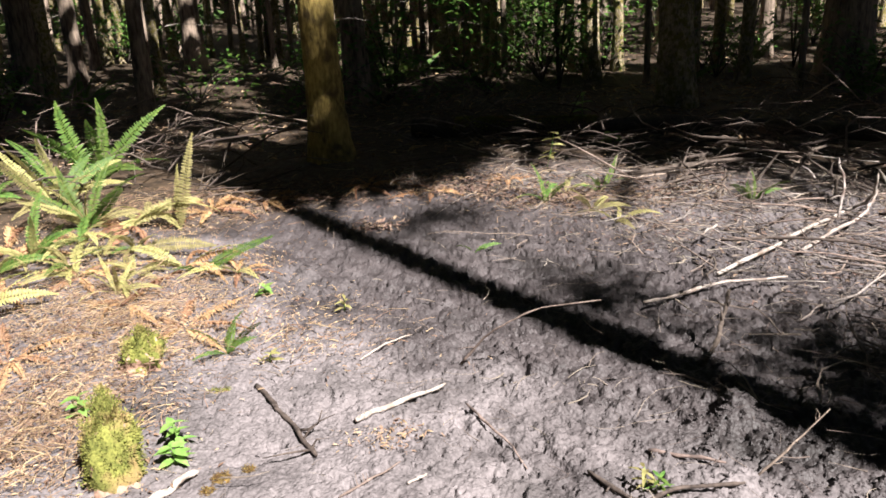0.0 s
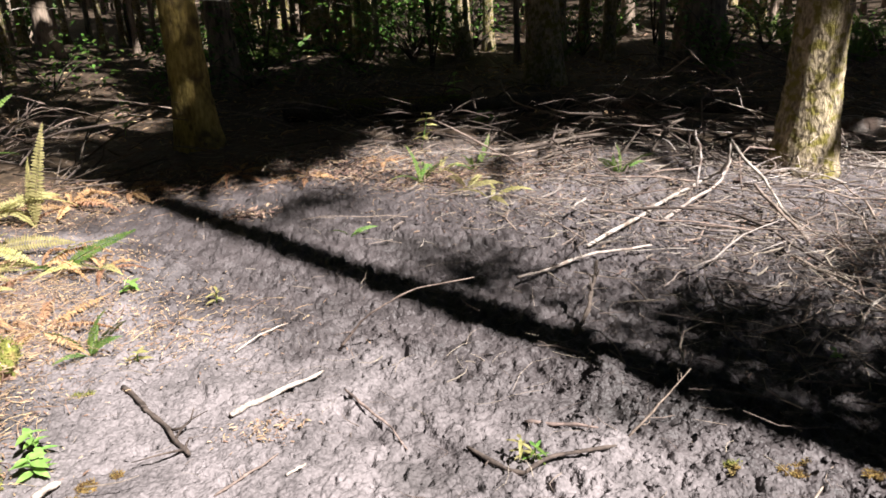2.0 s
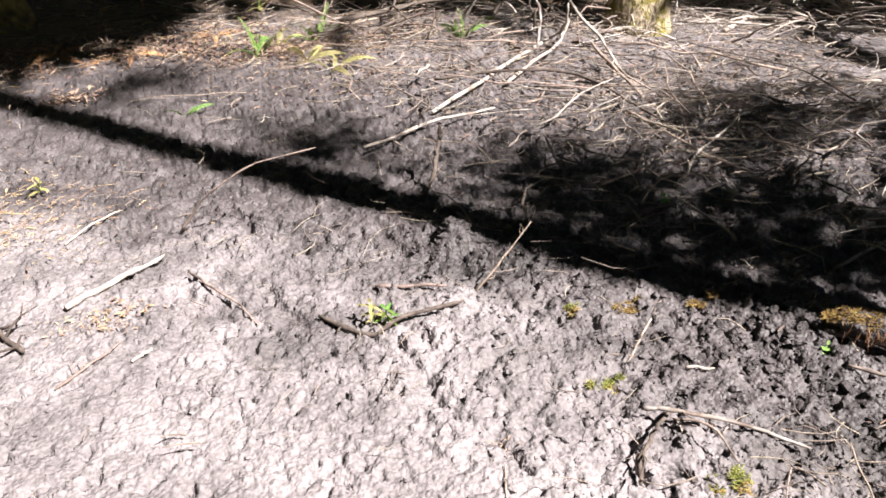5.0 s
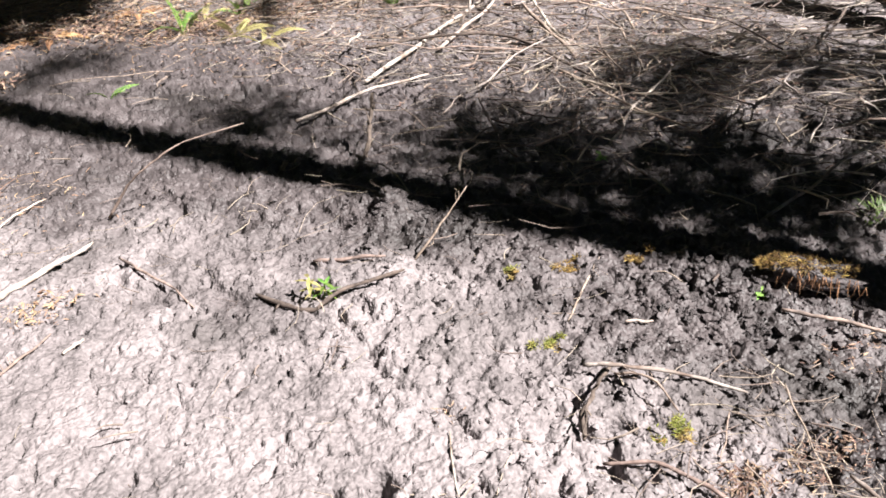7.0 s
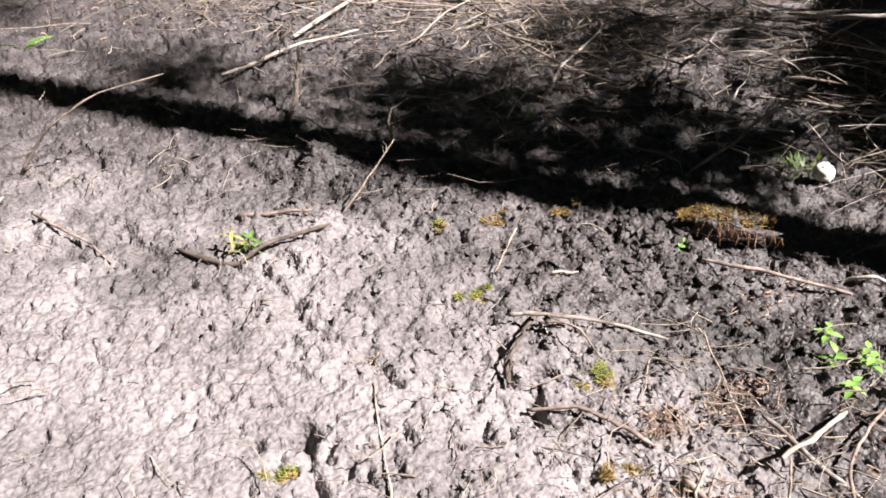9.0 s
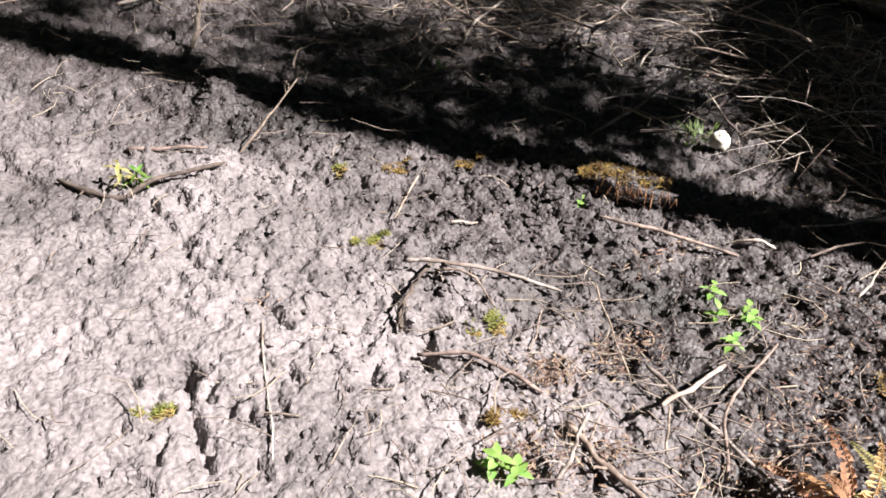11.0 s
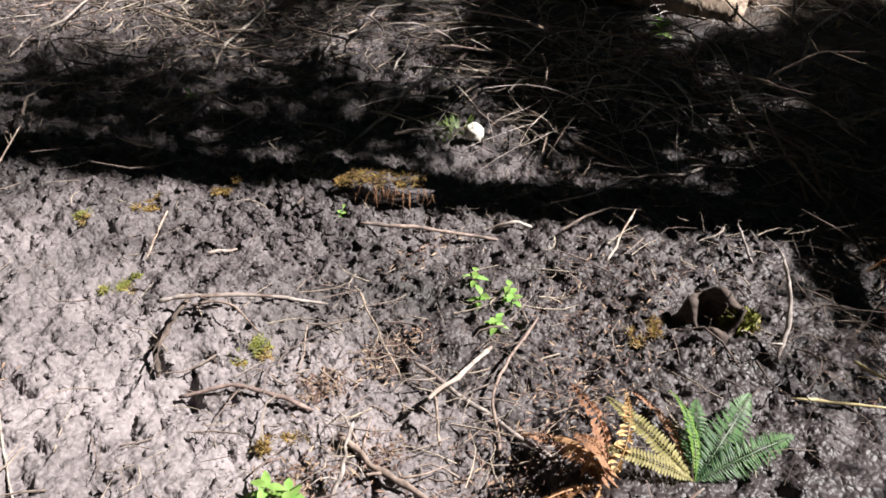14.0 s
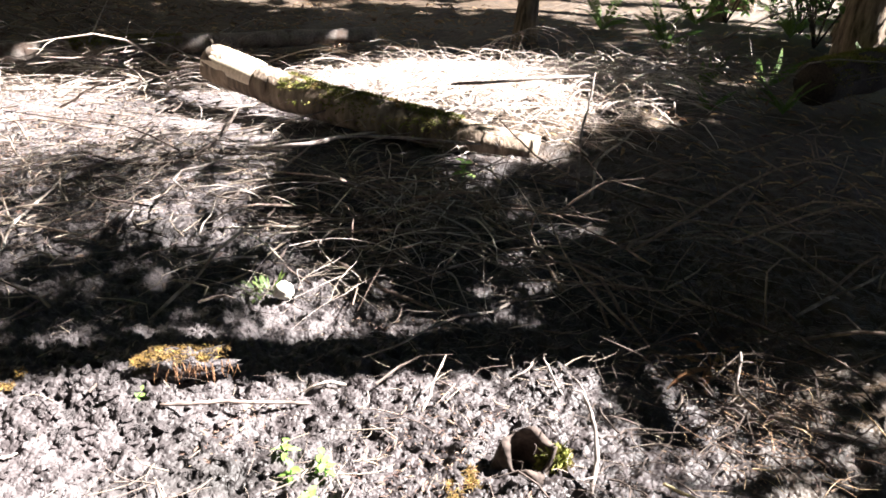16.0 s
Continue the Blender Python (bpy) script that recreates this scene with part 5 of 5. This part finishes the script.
def sprig(x, y, tall, pairs, size, seed, label, mat=LEAF, width=0.5):
    """A seedling: an upright stem with pairs of broad leaves."""
    rg = random.Random(seed)
    base = tagged(new("seedling"), label, "plant")
    base.location = (x, y, ground_z(x, y) - 0.005)
    stem = Geo()
    top = Vector((rg.uniform(-0.2, 0.2) * tall, rg.uniform(-0.2, 0.2) * tall, tall))
    line = curve_points(((0, 0, 0), tuple(top * 0.5 + Vector((0.02 * tall, 0, 0))), tuple(top)), 6)
    stem.tube(line, [0.0028] * 7, 5)
    for i in range(pairs):
        p = line[1 + round(5 * (i + 1) / pairs)]
        a = i * 1.7 + rg.random()
        for s in (0, math.pi):
            b = a + s + rg.uniform(-0.4, 0.4)
            blade = Geo()
            blade.leaf(p, (math.cos(b), math.sin(b), rg.uniform(-0.1, 0.5)), (-math.sin(b), math.cos(b), rg.uniform(-0.3, 0.3)), size * rg.uniform(0.7, 1.2), size * width, 0.25, 5)
            part("leaf", blade, mat, base, "", True)
    part("stem", stem, LEAF, base)
    return base


sprig(1.00, 0.80, 0.06, 4, 0.042, 101, "bright green broad-leaved seedling in the mud")
sprig(1.04, 0.76, 0.05, 3, 0.04, 102, "bright green broad-leaved seedling in the mud")
for k in range(5):
    sprig(1.86 + 0.05 * math.cos(k * 1.3) * (1 + k % 2), 0.90 + 0.05 * math.sin(k * 1.3) * (1 + k % 2), 0.05, 3, 0.04, 103 + k, "small green clover-like seedling in the mud")
sprig(1.83, 1.52, 0.04, 3, 0.035, 110, "tiny green seedling below a mossy clod")
sprig(-0.54, 3.80, 0.07, 4, 0.06, 111, "pale green seedling on the mud", FERN_PALE, 0.3)
sprig(-0.99, 4.04, 0.05, 4, 0.06, 112, "flat green seedling on the mud")
sprig(-1.00, 2.55, 0.10, 5, 0.06, 113, "bright green leafy seedling on the mud")
sprig(-0.98, 2.45, 0.08, 5, 0.06, 114, "bright green leafy seedling on the mud")
sprig(-0.80, 3.2, 0.05, 4, 0.06, 115, "yellow-green seedling on the mud", FERN_PALE, 0.35)
sprig(-1.45, 2.75, 0.10, 5, 0.06, 116, "bright green leafy seedling beside a mossy stump")
sprig(0.61, 2.22, 0.10, 5, 0.055, 117, "pale green spiky seedling between two sticks", FERN_PALE, 0.25)
sprig(0.64, 2.20, 0.06, 4, 0.05, 118, "pale green spiky seedling between two sticks", FERN, 0.25)
sprig(0.86, 6.6, 0.30, 7, 0.10, 119, "pale green sapling at the edge of the litter", FERN_PALE, 0.4)
sprig(1.38, 8.0, 0.42, 7, 0.12, 120, "thin green sapling standing in the dead branches")
sprig(1.60, 7.4, 0.15, 5, 0.12, 121, "small green sapling among the dead branches")
sprig(-1.9, 8.4, 0.4, 9, 0.13, 122, "bright green leafy shoot before the dark forest")
sprig(2.0, 2.62, 0.05, 3, 0.04, 123, "tiny green seedling on the torn mud")
sprig(4.2, 1.75, 0.12, 5, 0.08, 124, "small green seedling on the mound")


# ---- moss, stumps, logs, puffball ----
def tuft_moss(geo, centre, radius, count, size, seed, flat=0.5, slim=0.4):
    rg = random.Random(seed)
    for _ in range(count):
        d = Vector((rg.gauss(0, 1), rg.gauss(0, 1), abs(rg.gauss(0, 1)))).normalized()
        p = Vector(centre) + Vector((d.x * radius, d.y * radius, d.z * radius * flat)) * rg.uniform(0.75, 1.0)
        way = d * 0.45 + Vector((rg.uniform(-1, 1), rg.uniform(-1, 1), rg.uniform(-0.7, 0.7)))
        geo.leaf(p, way, way.orthogonal(), size * rg.uniform(0.6, 1.5), size * slim, 0.3)


def lump(rx, ry, rz, seed, rough, rings=14, sides=22):
    """An uneven rounded body that stands on z = 0."""
    g = Geo()
    for i in range(rings + 1):
        b = math.pi * (i / rings) * 0.62
        for k in range(sides):
            a = 2 * math.pi * k / sides
            d = Vector((math.sin(b) * math.cos(a), math.sin(b) * math.sin(a), math.cos(b)))
            q = 1 + rough * noise.noise(d * 2.3 + Vector((seed, 0, 0))) + rough * 0.5 * noise.noise(d * 6 + Vector((0, seed, 0)))
            g.v.append(Vector((d.x * rx * q, d.y * ry * q, d.z * rz * q + rz * 0.35)))
    for i in range(rings):
        for k in range(sides):
            a, b = i * sides + k, i * sides + (k + 1) % sides
            g.f.append((a, a + sides, b + sides, b))
    return g


def moss_patch(x, y, r, count, seed, label):
    rg = random.Random(seed)
    base = tagged(new("moss_patch"), label, "moss")
    base.location = (x, y, ground_z(x, y))
    g = Geo()
    for k in range(7):
        dx, dy = rg.gauss(0, 0.55) * r, rg.gauss(0, 0.35) * r
        q = r * rg.uniform(0.15, 0.4)
        dz = ground_z(x + dx, y + dy) - base.location.z
        one = part("cushion", lump(q * 0.8, q * rg.uniform(0.4, 0.8), q * 0.22, seed + k, 0.9, 7, 12), MOSS_BROWN, base)
        one.location = (dx, dy, dz - q * 0.2)
        tuft_moss(g, (dx, dy, dz), q * 0.9, count // 3, 0.014, seed + k, 0.4, 0.16)
    part("fuzz", g, (MOSS_BROWN, MOSS)[seed % 2], base)
    return base


moss_patch(1.16, 1.62, 0.05, 260, 201, "small yellow moss cushion on the mud")
moss_patch(1.45, 1.98, 0.05, 200, 202, "small olive moss cushion by the shadow edge")
moss_patch(1.23, 2.00, 0.04, 120, 203, "faint yellow moss on the mud")
moss_patch(1.66, 1.90, 0.05, 160, 204, "small brown-yellow moss cushion on the mud")
moss_patch(0.44, 1.27, 0.05, 160, 205, "orange-yellow moss scrap on the mud")
moss_patch(1.12, 0.91, 0.05, 240, 206, "yellow-green moss tuft between sticks")
moss_patch(1.26, 1.18, 0.06, 240, 207, "yellow-green moss tuft beside a stick")
moss_patch(-0.80, 2.30, 0.10, 300, 208, "thin yellow-green moss on the mud")
moss_patch(-0.95, 2.95, 0.06, 160, 209, "yellow moss scrap beside a stump")
moss_patch(2.05, 0.50, 0.07, 240, 210, "yellow-green moss beside a hollow stump")


# torn turf clod with hanging yellow moss
clod = tagged(new("moss_clod"), "torn clod of soil topped with golden-brown moss", "clod")
clod.matrix_basis = pose(1.97, 1.48, ground_z(1.97, 1.48) - 0.005) @ Matrix.Scale(0.72, 4)
lump_mesh = lump(0.165, 0.06, 0.075, 3, 0.9, 12, 24).mesh("soil", MUD)
lump_mesh.attributes.new("damp_shade", "FLOAT", "POINT").data.foreach_set("value", np.full(len(lump_mesh.vertices), 0.8, np.float32))
part("soil", lump_mesh, None, clod).rotation_euler = (0, 0, radians(-48))
cm, hang = Geo(), Geo()
for k in range(9):
    u = (k - 4) * 0.04
    tuft_moss(cm, (u * 0.67, -u * 0.74, 0.07 + 0.015 * (k % 3)), 0.03 + 0.012 * (k * 5 % 3), (330, 160, 260, 210, 380, 140, 300, 90, 60)[k], 0.022, 220 + k, 0.7, 0.12)
rg3 = random.Random(231)
for k in range(46):
    u = rg3.gauss(0.06, 0.07)
    top = Vector((u * 0.67 - 0.05, -u * 0.74 - 0.045, 0.075 + rg3.uniform(-0.02, 0.03)))
    down = Vector((rg3.uniform(-0.02, 0.02), rg3.uniform(-0.02, 0.02), -rg3.uniform(0.03, 0.08)))
    hang.tube([top, top + down * 0.5 + Vector((-0.008, -0.008, 0)), top + down], [0.0016, 0.0013, 0.0006], 4, cap=False)
part("moss", cm, MOSS_BROWN, clod, "golden-brown moss")
part("root_fringe", hang, FERN_DEAD, clod, "hanging orange-brown rootlets")


def mossy_stump(x, y, r, tall, seed, lean, cover, label):
    base = tagged(new("stump"), label, "stump")
    base.matrix_basis = pose(x, y, ground_z(x, y) - 0.04, lean[0], lean[1], 0)
    wood = lump(r, r, tall, seed, 0.5, 20, 30)
    part("wood", wood, ROT, base)
    g, rg = Geo(), random.Random(seed)
    for p in rg.choices(wood.v, k=cover * 2):
        if p.z > tall * (0.25 + 0.5 * (seed % 2)):
            d = Vector((p.x, p.y, 0.3 * p.z)).normalized() + Vector((rg.uniform(-0.5, 0.5), rg.uniform(-0.5, 0.5), rg.uniform(-0.6, 0.5)))
            g.leaf(p * 1.08 + Vector((rg.uniform(-0.012, 0.012), rg.uniform(-0.012, 0.012), rg.uniform(-0.012, 0.012))), d, d.orthogonal(), 0.010 * rg.uniform(0.5, 1.5), 0.0045, 0.3)
    shell = lump(r * 1.12, r * 1.12, tall * 1.04, seed, 0.5)
    for p in shell.v:
        p += p.normalized() * 0.014 * noise.noise(p * 38)
        if p.z < tall * (0.2 + 0.55 * (seed % 2)):
            p.x, p.y = p.x * 0.82, p.y * 0.82
    coat = part("moss", shell, MOSS, base, "yellow-green moss")
    part("fuzz", g, MOSS, coat)
    return base


mossy_stump(-1.17, 2.38, 0.085, 0.19, 2, (-12, -6), 3600, "low rotten stump thickly covered in yellow-green moss")
mossy_stump(-1.35, 3.17, 0.085, 0.13, 5, (-5, 4), 1500, "small reddish rotten stump with a mossy top")

# hollow rotten stump at the torn edge
hollow = tagged(new("stump"), "hollow black rotten stump with a mossy sunlit side", "stump")
hollow.matrix_basis = pose(2.24, 0.44, ground_z(2.24, 0.44) + 0.01, 14, -22, 0)
hg = Geo()
hs = 26
for ring, (r, z) in enumerate(((0.10, -0.08), (0.088, 0.02), (0.078, 0.09), (0.072, 0.12), (0.058, 0.115), (0.052, 0.06), (0.045, -0.05))):
    for k in range(hs):
        a = 2 * math.pi * k / hs
        q = 1 + 0.12 * math.sin(3 * a + ring) + 0.1 * noise.noise(Vector((math.cos(a) * 2, math.sin(a) * 2, z * 9)))
        hg.v.append(Vector((r * q * math.cos(a), r * q * math.sin(a), z + (0.025 * math.sin(4 * a) if 1 < ring < 5 else 0))))
for i in range(6):
    for k in range(hs):
        a, b = i * hs + k, i * hs + (k + 1) % hs
        hg.f.append((a, b, b + hs, a + hs))
part("shell", hg, DARK, hollow)
hm = Geo()
tuft_moss(hm, (0.035, -0.075, 0.03), 0.045, 700, 0.020, 240, 2.0)
tuft_moss(hm, (0.045, -0.085, -0.03), 0.045, 500, 0.020, 241, 1.6)
part("moss", hm, MOSS, hollow, "pale yellow moss")

# puffball with a tuft of green
puff = tagged(new("puffball"), "round white puffball fungus on the dark mud", "fungus")
puff.location = (2.60, 1.62, max(ground_z(2.60, 1.62), ground_z(2.56, 1.58)) + 0.012)
pg = lump(0.036, 0.038, 0.040, 8, 0.2)
part("cap", pg, FUNGUS, puff)
tuft = Geo()
for k in range(60):
    rg2 = random.Random(300 + k)
    a = rg2.random() * 2 * math.pi
    tuft.leaf((0.09 * rg2.random() * math.cos(a), 0.07 * rg2.random() * math.sin(a), 0), (math.cos(a), math.sin(a), rg2.uniform(0.4, 1.5)), (-math.sin(a), math.cos(a), 0.2), rg2.uniform(0.03, 0.08), 0.008)
tuft_ob = part("grass_tuft", tuft, FERN)
tuft_ob.location = (2.60, 1.73, ground_z(2.60, 1.73))
tagged(tuft_ob, "small dull green tuft behind a puffball", "grass")


def log(pts, r0, r1, seed, label, moss_from=0.3, moss_to=1.0, bare=None, mat=BARK):
    """A fallen trunk with a broken end, a mossy back and, where given, a stretch without bark."""
    rg = random.Random(seed)
    base = tagged(new("log"), label, "log")
    origin = Vector(pts[0])
    base.location = origin
    n = 30
    line = [p - origin for p in curve_points(pts, n)]
    g = Geo()
    g.tube(line, [(r0 + (r1 - r0) * i / n) * (1 + 0.05 * math.sin(i * 0.9)) for i in range(n + 1)], 20, 0.05, rg)
    part("bark", g, mat, base)
    mg = Geo()
    for _ in range(5200):
        u = rg.uniform(moss_from, moss_to)
        i = min(int(u * n), n - 1)
        p = line[i].lerp(line[i + 1], u * n - i)
        way = (line[i + 1] - line[i]).normalized()
        side = way.cross(Vector((0, 0, 1))).normalized()
        a = rg.gauss(0, 0.7)
        d = Vector((0, 0, 1)) * math.cos(a) + side * math.sin(a)
        if noise.noise(Vector((u * 9, a * 2, seed))) < -0.15:
            continue
        w = d + Vector((rg.uniform(-0.8, 0.8), rg.uniform(-0.8, 0.8), rg.uniform(-0.6, 0.4)))
        mg.leaf(p + d * (r0 + (r1 - r0) * u) * 1.0, w, w.orthogonal(), 0.024 * rg.uniform(0.5, 1.5), 0.009, 0.3)
    part("moss", mg, MOSS, base, "green and golden moss")
    if bare:
        bg = Geo()
        k0, k1 = int(bare[0] * n), int(bare[1] * n)
        arc = [radians(-75 + 150 * q / 9) for q in range(10)]
        for i in range(k0, k1 + 1):
            way = (line[min(i + 1, n)] - line[max(i - 1, 0)]).normalized()
            side = way.cross(Vector((0, 0, 1))).normalized()
            up = side.cross(way)
            q = 1.05 if k0 < i < k1 else 0.97
            bg.v += [line[i] + (up * math.cos(a + 0.25) + side * math.sin(a + 0.25)) * r0 * (q if abs(a) < 1.2 else 0.97) for a in arc]
        for i in range(k1 - k0):
            for q in range(9):
                a = i * 10 + q
                bg.f.append((a, a + 1, a + 11, a + 10))
        part("bare_wood", bg, BARE, base, "pale barkless wood")
    return base


log(((4.47, 3.85, 0.32), (4.45, 3.1, 0.22), (4.55, 2.3, 0.16), (4.85, 1.6, 0.05)), 0.125, 0.10, 401, "broken mossy log with a pale barkless end leaning on a mound", 0.30, 0.8, (0.02, 0.22))
log(((7.3, 0.42, 0.28), (8.0, 0.05, 0.34), (9.2, -0.6, 0.36), (11.5, -1.8, 0.3)), 0.17, 0.15, 402, "long dark fallen log with a green mossy back", 0.0, 0.5, None, DARK)
log(((4.2, 6.0, 0.10), (5.6, 5.4, 0.12), (7.4, 4.6, 0.12)), 0.09, 0.07, 403, "thin dark fallen log among dead branches", 0.2, 0.5, None, GREY)
log(((-0.3, 8.6, 0.08), (1.2, 8.0, 0.14), (2.9, 7.8, 0.12), (4.2, 7.0, 0.1)), 0.10, 0.07, 404, "dark rotten log in the shade behind the litter", 0.1, 0.4, None, DARK)


# ---- brushwood heaps and understory ----
def brush(x, y, spread_r, tall, count, seed, label, mat=GREY, thick=0.006):
    """A loose heap of dead branches, each a piece of its own."""
    rg = random.Random(seed)
    heap = tagged(new("brushwood"), label, "brushwood")
    heap.location = (x, y, ground_z(x, y))
    spots = []
    for _ in range(count):
        a, r = rg.random() * 2 * math.pi, spread_r * math.sqrt(rg.random())
        spots.append((r * math.cos(a), r * math.sin(a), r))
    zs = height(np.array([x + q[0] for q in spots]), np.array([y + q[1] for q in spots])) - heap.location.z
    for (dx, dy, r), dz in zip(spots, zs):
        b = rg.random() * 2 * math.pi
        ln = rg.uniform(0.3, 1.1) * min(spread_r, 1.1)
        p = Vector((0, 0, 0))
        way = Vector((math.cos(b), math.sin(b), rg.uniform(-0.1, 0.35)))
        mid = way * ln * 0.5 + Vector((rg.uniform(-0.25, 0.25), rg.uniform(-0.25, 0.25), rg.uniform(-0.05, 0.2))) * ln
        th = thick * rg.uniform(0.5, 1.8)
        g = Geo()
        line = curve_points((p, mid, way * ln), 5)
        g.tube(line, [th, th, th * 0.9, th * 0.75, th * 0.55, th * 0.35], 5)
        for _ in range(rg.randint(0, 3)):
            k = rg.randint(1, 4)
            out = Vector((rg.uniform(-1, 1), rg.uniform(-1, 1), rg.uniform(-0.2, 0.6))) * ln * 0.25
            g.tube([line[k], line[k] + out * 0.5 + Vector((0, 0, 0.02)), line[k] + out], [th * 0.5, th * 0.4, th * 0.2], 4)
        f = part("branch", g, mat, heap)
        f.location = (dx, dy, dz + rg.random() ** 1.5 * tall * (1 - r / spread_r * 0.7))
    return heap


brush(2.5, 5.5, 1.1, 0.3, 22, 501, "heap of brown dead branches at the forest edge", BROWN, 0.0055)
brush(2.3, 5.9, 1.1, 0.3, 42, 514, "heap of dark rotten branches at the forest edge", DARK, 0.008)
brush(1.3, 7.1, 1.2, 0.4, 40, 502, "heap of dead branches in the shade", DARK)
brush(3.2, 6.9, 1.4, 0.6, 30, 503, "tangled dead branches in the shade", BROWN)
brush(4.9, 5.4, 1.1, 0.25, 55, 504, "heap of pale dead branches behind a tree", PALE)
brush(3.5, 1.75, 0.55, 0.25, 80, 505, "tangle of brown dead stalks on the torn bank", BROWN, 0.004)
brush(4.0, 0.6, 1.0, 0.25, 50, 506, "dead twigs in deep shade", BROWN, 0.005)
brush(3.0, 0.05, 0.4, 0.2, 40, 507, "dead bracken stalks with reddish leaves", DARK, 0.003)
twig_litter("dark_bracken", DARK, 420, [(2, "disc", 2.85, -0.15, 0.4, 0.3), (1, "disc", 3.3, 0.2, 0.4, 0.3), (1, "disc", 2.3, 0.2, 0.4, 0.2)], 0.13, 0.0018, 0.9, 68, "dark withered bracken stalks on the torn bank", "leaf litter", 0.3)
brush(5.2, -0.3, 1.0, 0.25, 40, 508, "dead twigs in deep shade", BROWN, 0.005)
brush(-2.4, 6.6, 1.3, 0.35, 60, 509, "dead branches before the dark forest", DARK)
brush(-3.8, 8.5, 1.6, 0.6, 120, 510, "dead branches in the dark forest", BROWN)
brush(0.0, 9.6, 1.6, 0.6, 70, 511, "dead branches in the dark forest", BROWN)
brush(5.0, 8.6, 1.8, 0.7, 90, 512, "dead branches in the dark forest", BROWN)
brush(7.6, 1.4, 0.9, 0.5, 90, 513, "lacy dead branches on a mossy log", GREY, 0.005)


def shrub(x, y, r, tall, count, size, seed, label):
    rg = random.Random(seed)
    base = tagged(new("shrub"), label, "shrub", group="forest shrubs")
    base.location = (x, y, ground_z(x, y))
    leaves = Geo()
    tips = []
    for _ in range(9):
        a = rg.random() * 2 * math.pi
        tip = Vector((r * rg.uniform(0.3, 1) * math.cos(a), r * rg.uniform(0.3, 1) * math.sin(a), tall * rg.uniform(0.5, 1)))
        line = curve_points(((0, 0, 0), tuple(tip * 0.5 + Vector((0, 0, 0.15 * tall))), tuple(tip)), 6)
        one = Geo()
        one.tube(line, [0.012 - 0.0016 * i for i in range(7)], 5)
        part("stem", one, DARK, base)
        tips += line[2:]
    for _ in range(count):
        p = rg.choice(tips) + Vector((rg.gauss(0, 0.22), rg.gauss(0, 0.22), rg.gauss(0, 0.18))) * r
        a = rg.random() * 2 * math.pi
        leaves.leaf(p, (math.cos(a), math.sin(a), rg.uniform(-0.5, 0.4)), (-math.sin(a), math.cos(a), rg.uniform(-0.5, 0.5)), size * rg.uniform(0.6, 1.4), size * 0.55, 0.2)
    part("foliage", leaves, SHRUB, base)
    return base


rng = random.Random(600)
for k in range(26):
    head, dist = rng.uniform(-32, 34), rng.uniform(13, 26)
    if k < 9:
        head, dist = rng.uniform(-6, 10), rng.uniform(12, 22)
    shrub(dist * math.sin(radians(head)), dist * math.cos(radians(head)), rng.uniform(0.8, 1.5), rng.uniform(1.2, 2.8), 420, 0.13, 610 + k, "leafy green understory shrub between the trunks")
for k in range(9):
    head, dist = rng.uniform(66, 92), rng.uniform(11, 20)
    shrub(dist * math.sin(radians(head)), dist * math.cos(radians(head)), rng.uniform(0.8, 1.4), rng.uniform(0.8, 1.8), 380, 0.13, 650 + k, "leafy green understory shrub in deep shade")

for k in range(46):
    head, dist = rng.uniform(-36, 40), rng.uniform(10.5, 15)
    x, y = dist * math.sin(radians(head)), dist * math.cos(radians(head))
    if k % 2:
        fern_ring(x, y, FRONDS, 7, rng.uniform(0.9, 1.4), 700 + k, "dark green sword fern in the shaded forest", "forest ferns")
    else:
        shrub(x, y, rng.uniform(0.7, 1.2), rng.uniform(0.5, 0.95), 260, 0.09, 700 + k, "low dark understory shrub on the forest floor")

# the woods far behind the trunks
far = Geo()
for _ in range(16000):
    head, dist = radians(rng.uniform(-50, 105)), rng.uniform(42, 70)
    a = rng.random() * 2 * math.pi
    far.leaf((dist * math.sin(head), dist * math.cos(head), 14 * rng.random() ** 1.2), (math.cos(a), math.sin(a), rng.uniform(-0.6, 0.3)), (-math.sin(a), math.cos(a), rng.uniform(-0.6, 0.6)),
             rng.uniform(0.7, 1.6), rng.uniform(0.5, 1.0), 0.2)
stuff("far_woods", far, CANOPY, "dark green foliage of the far woods", "woods")
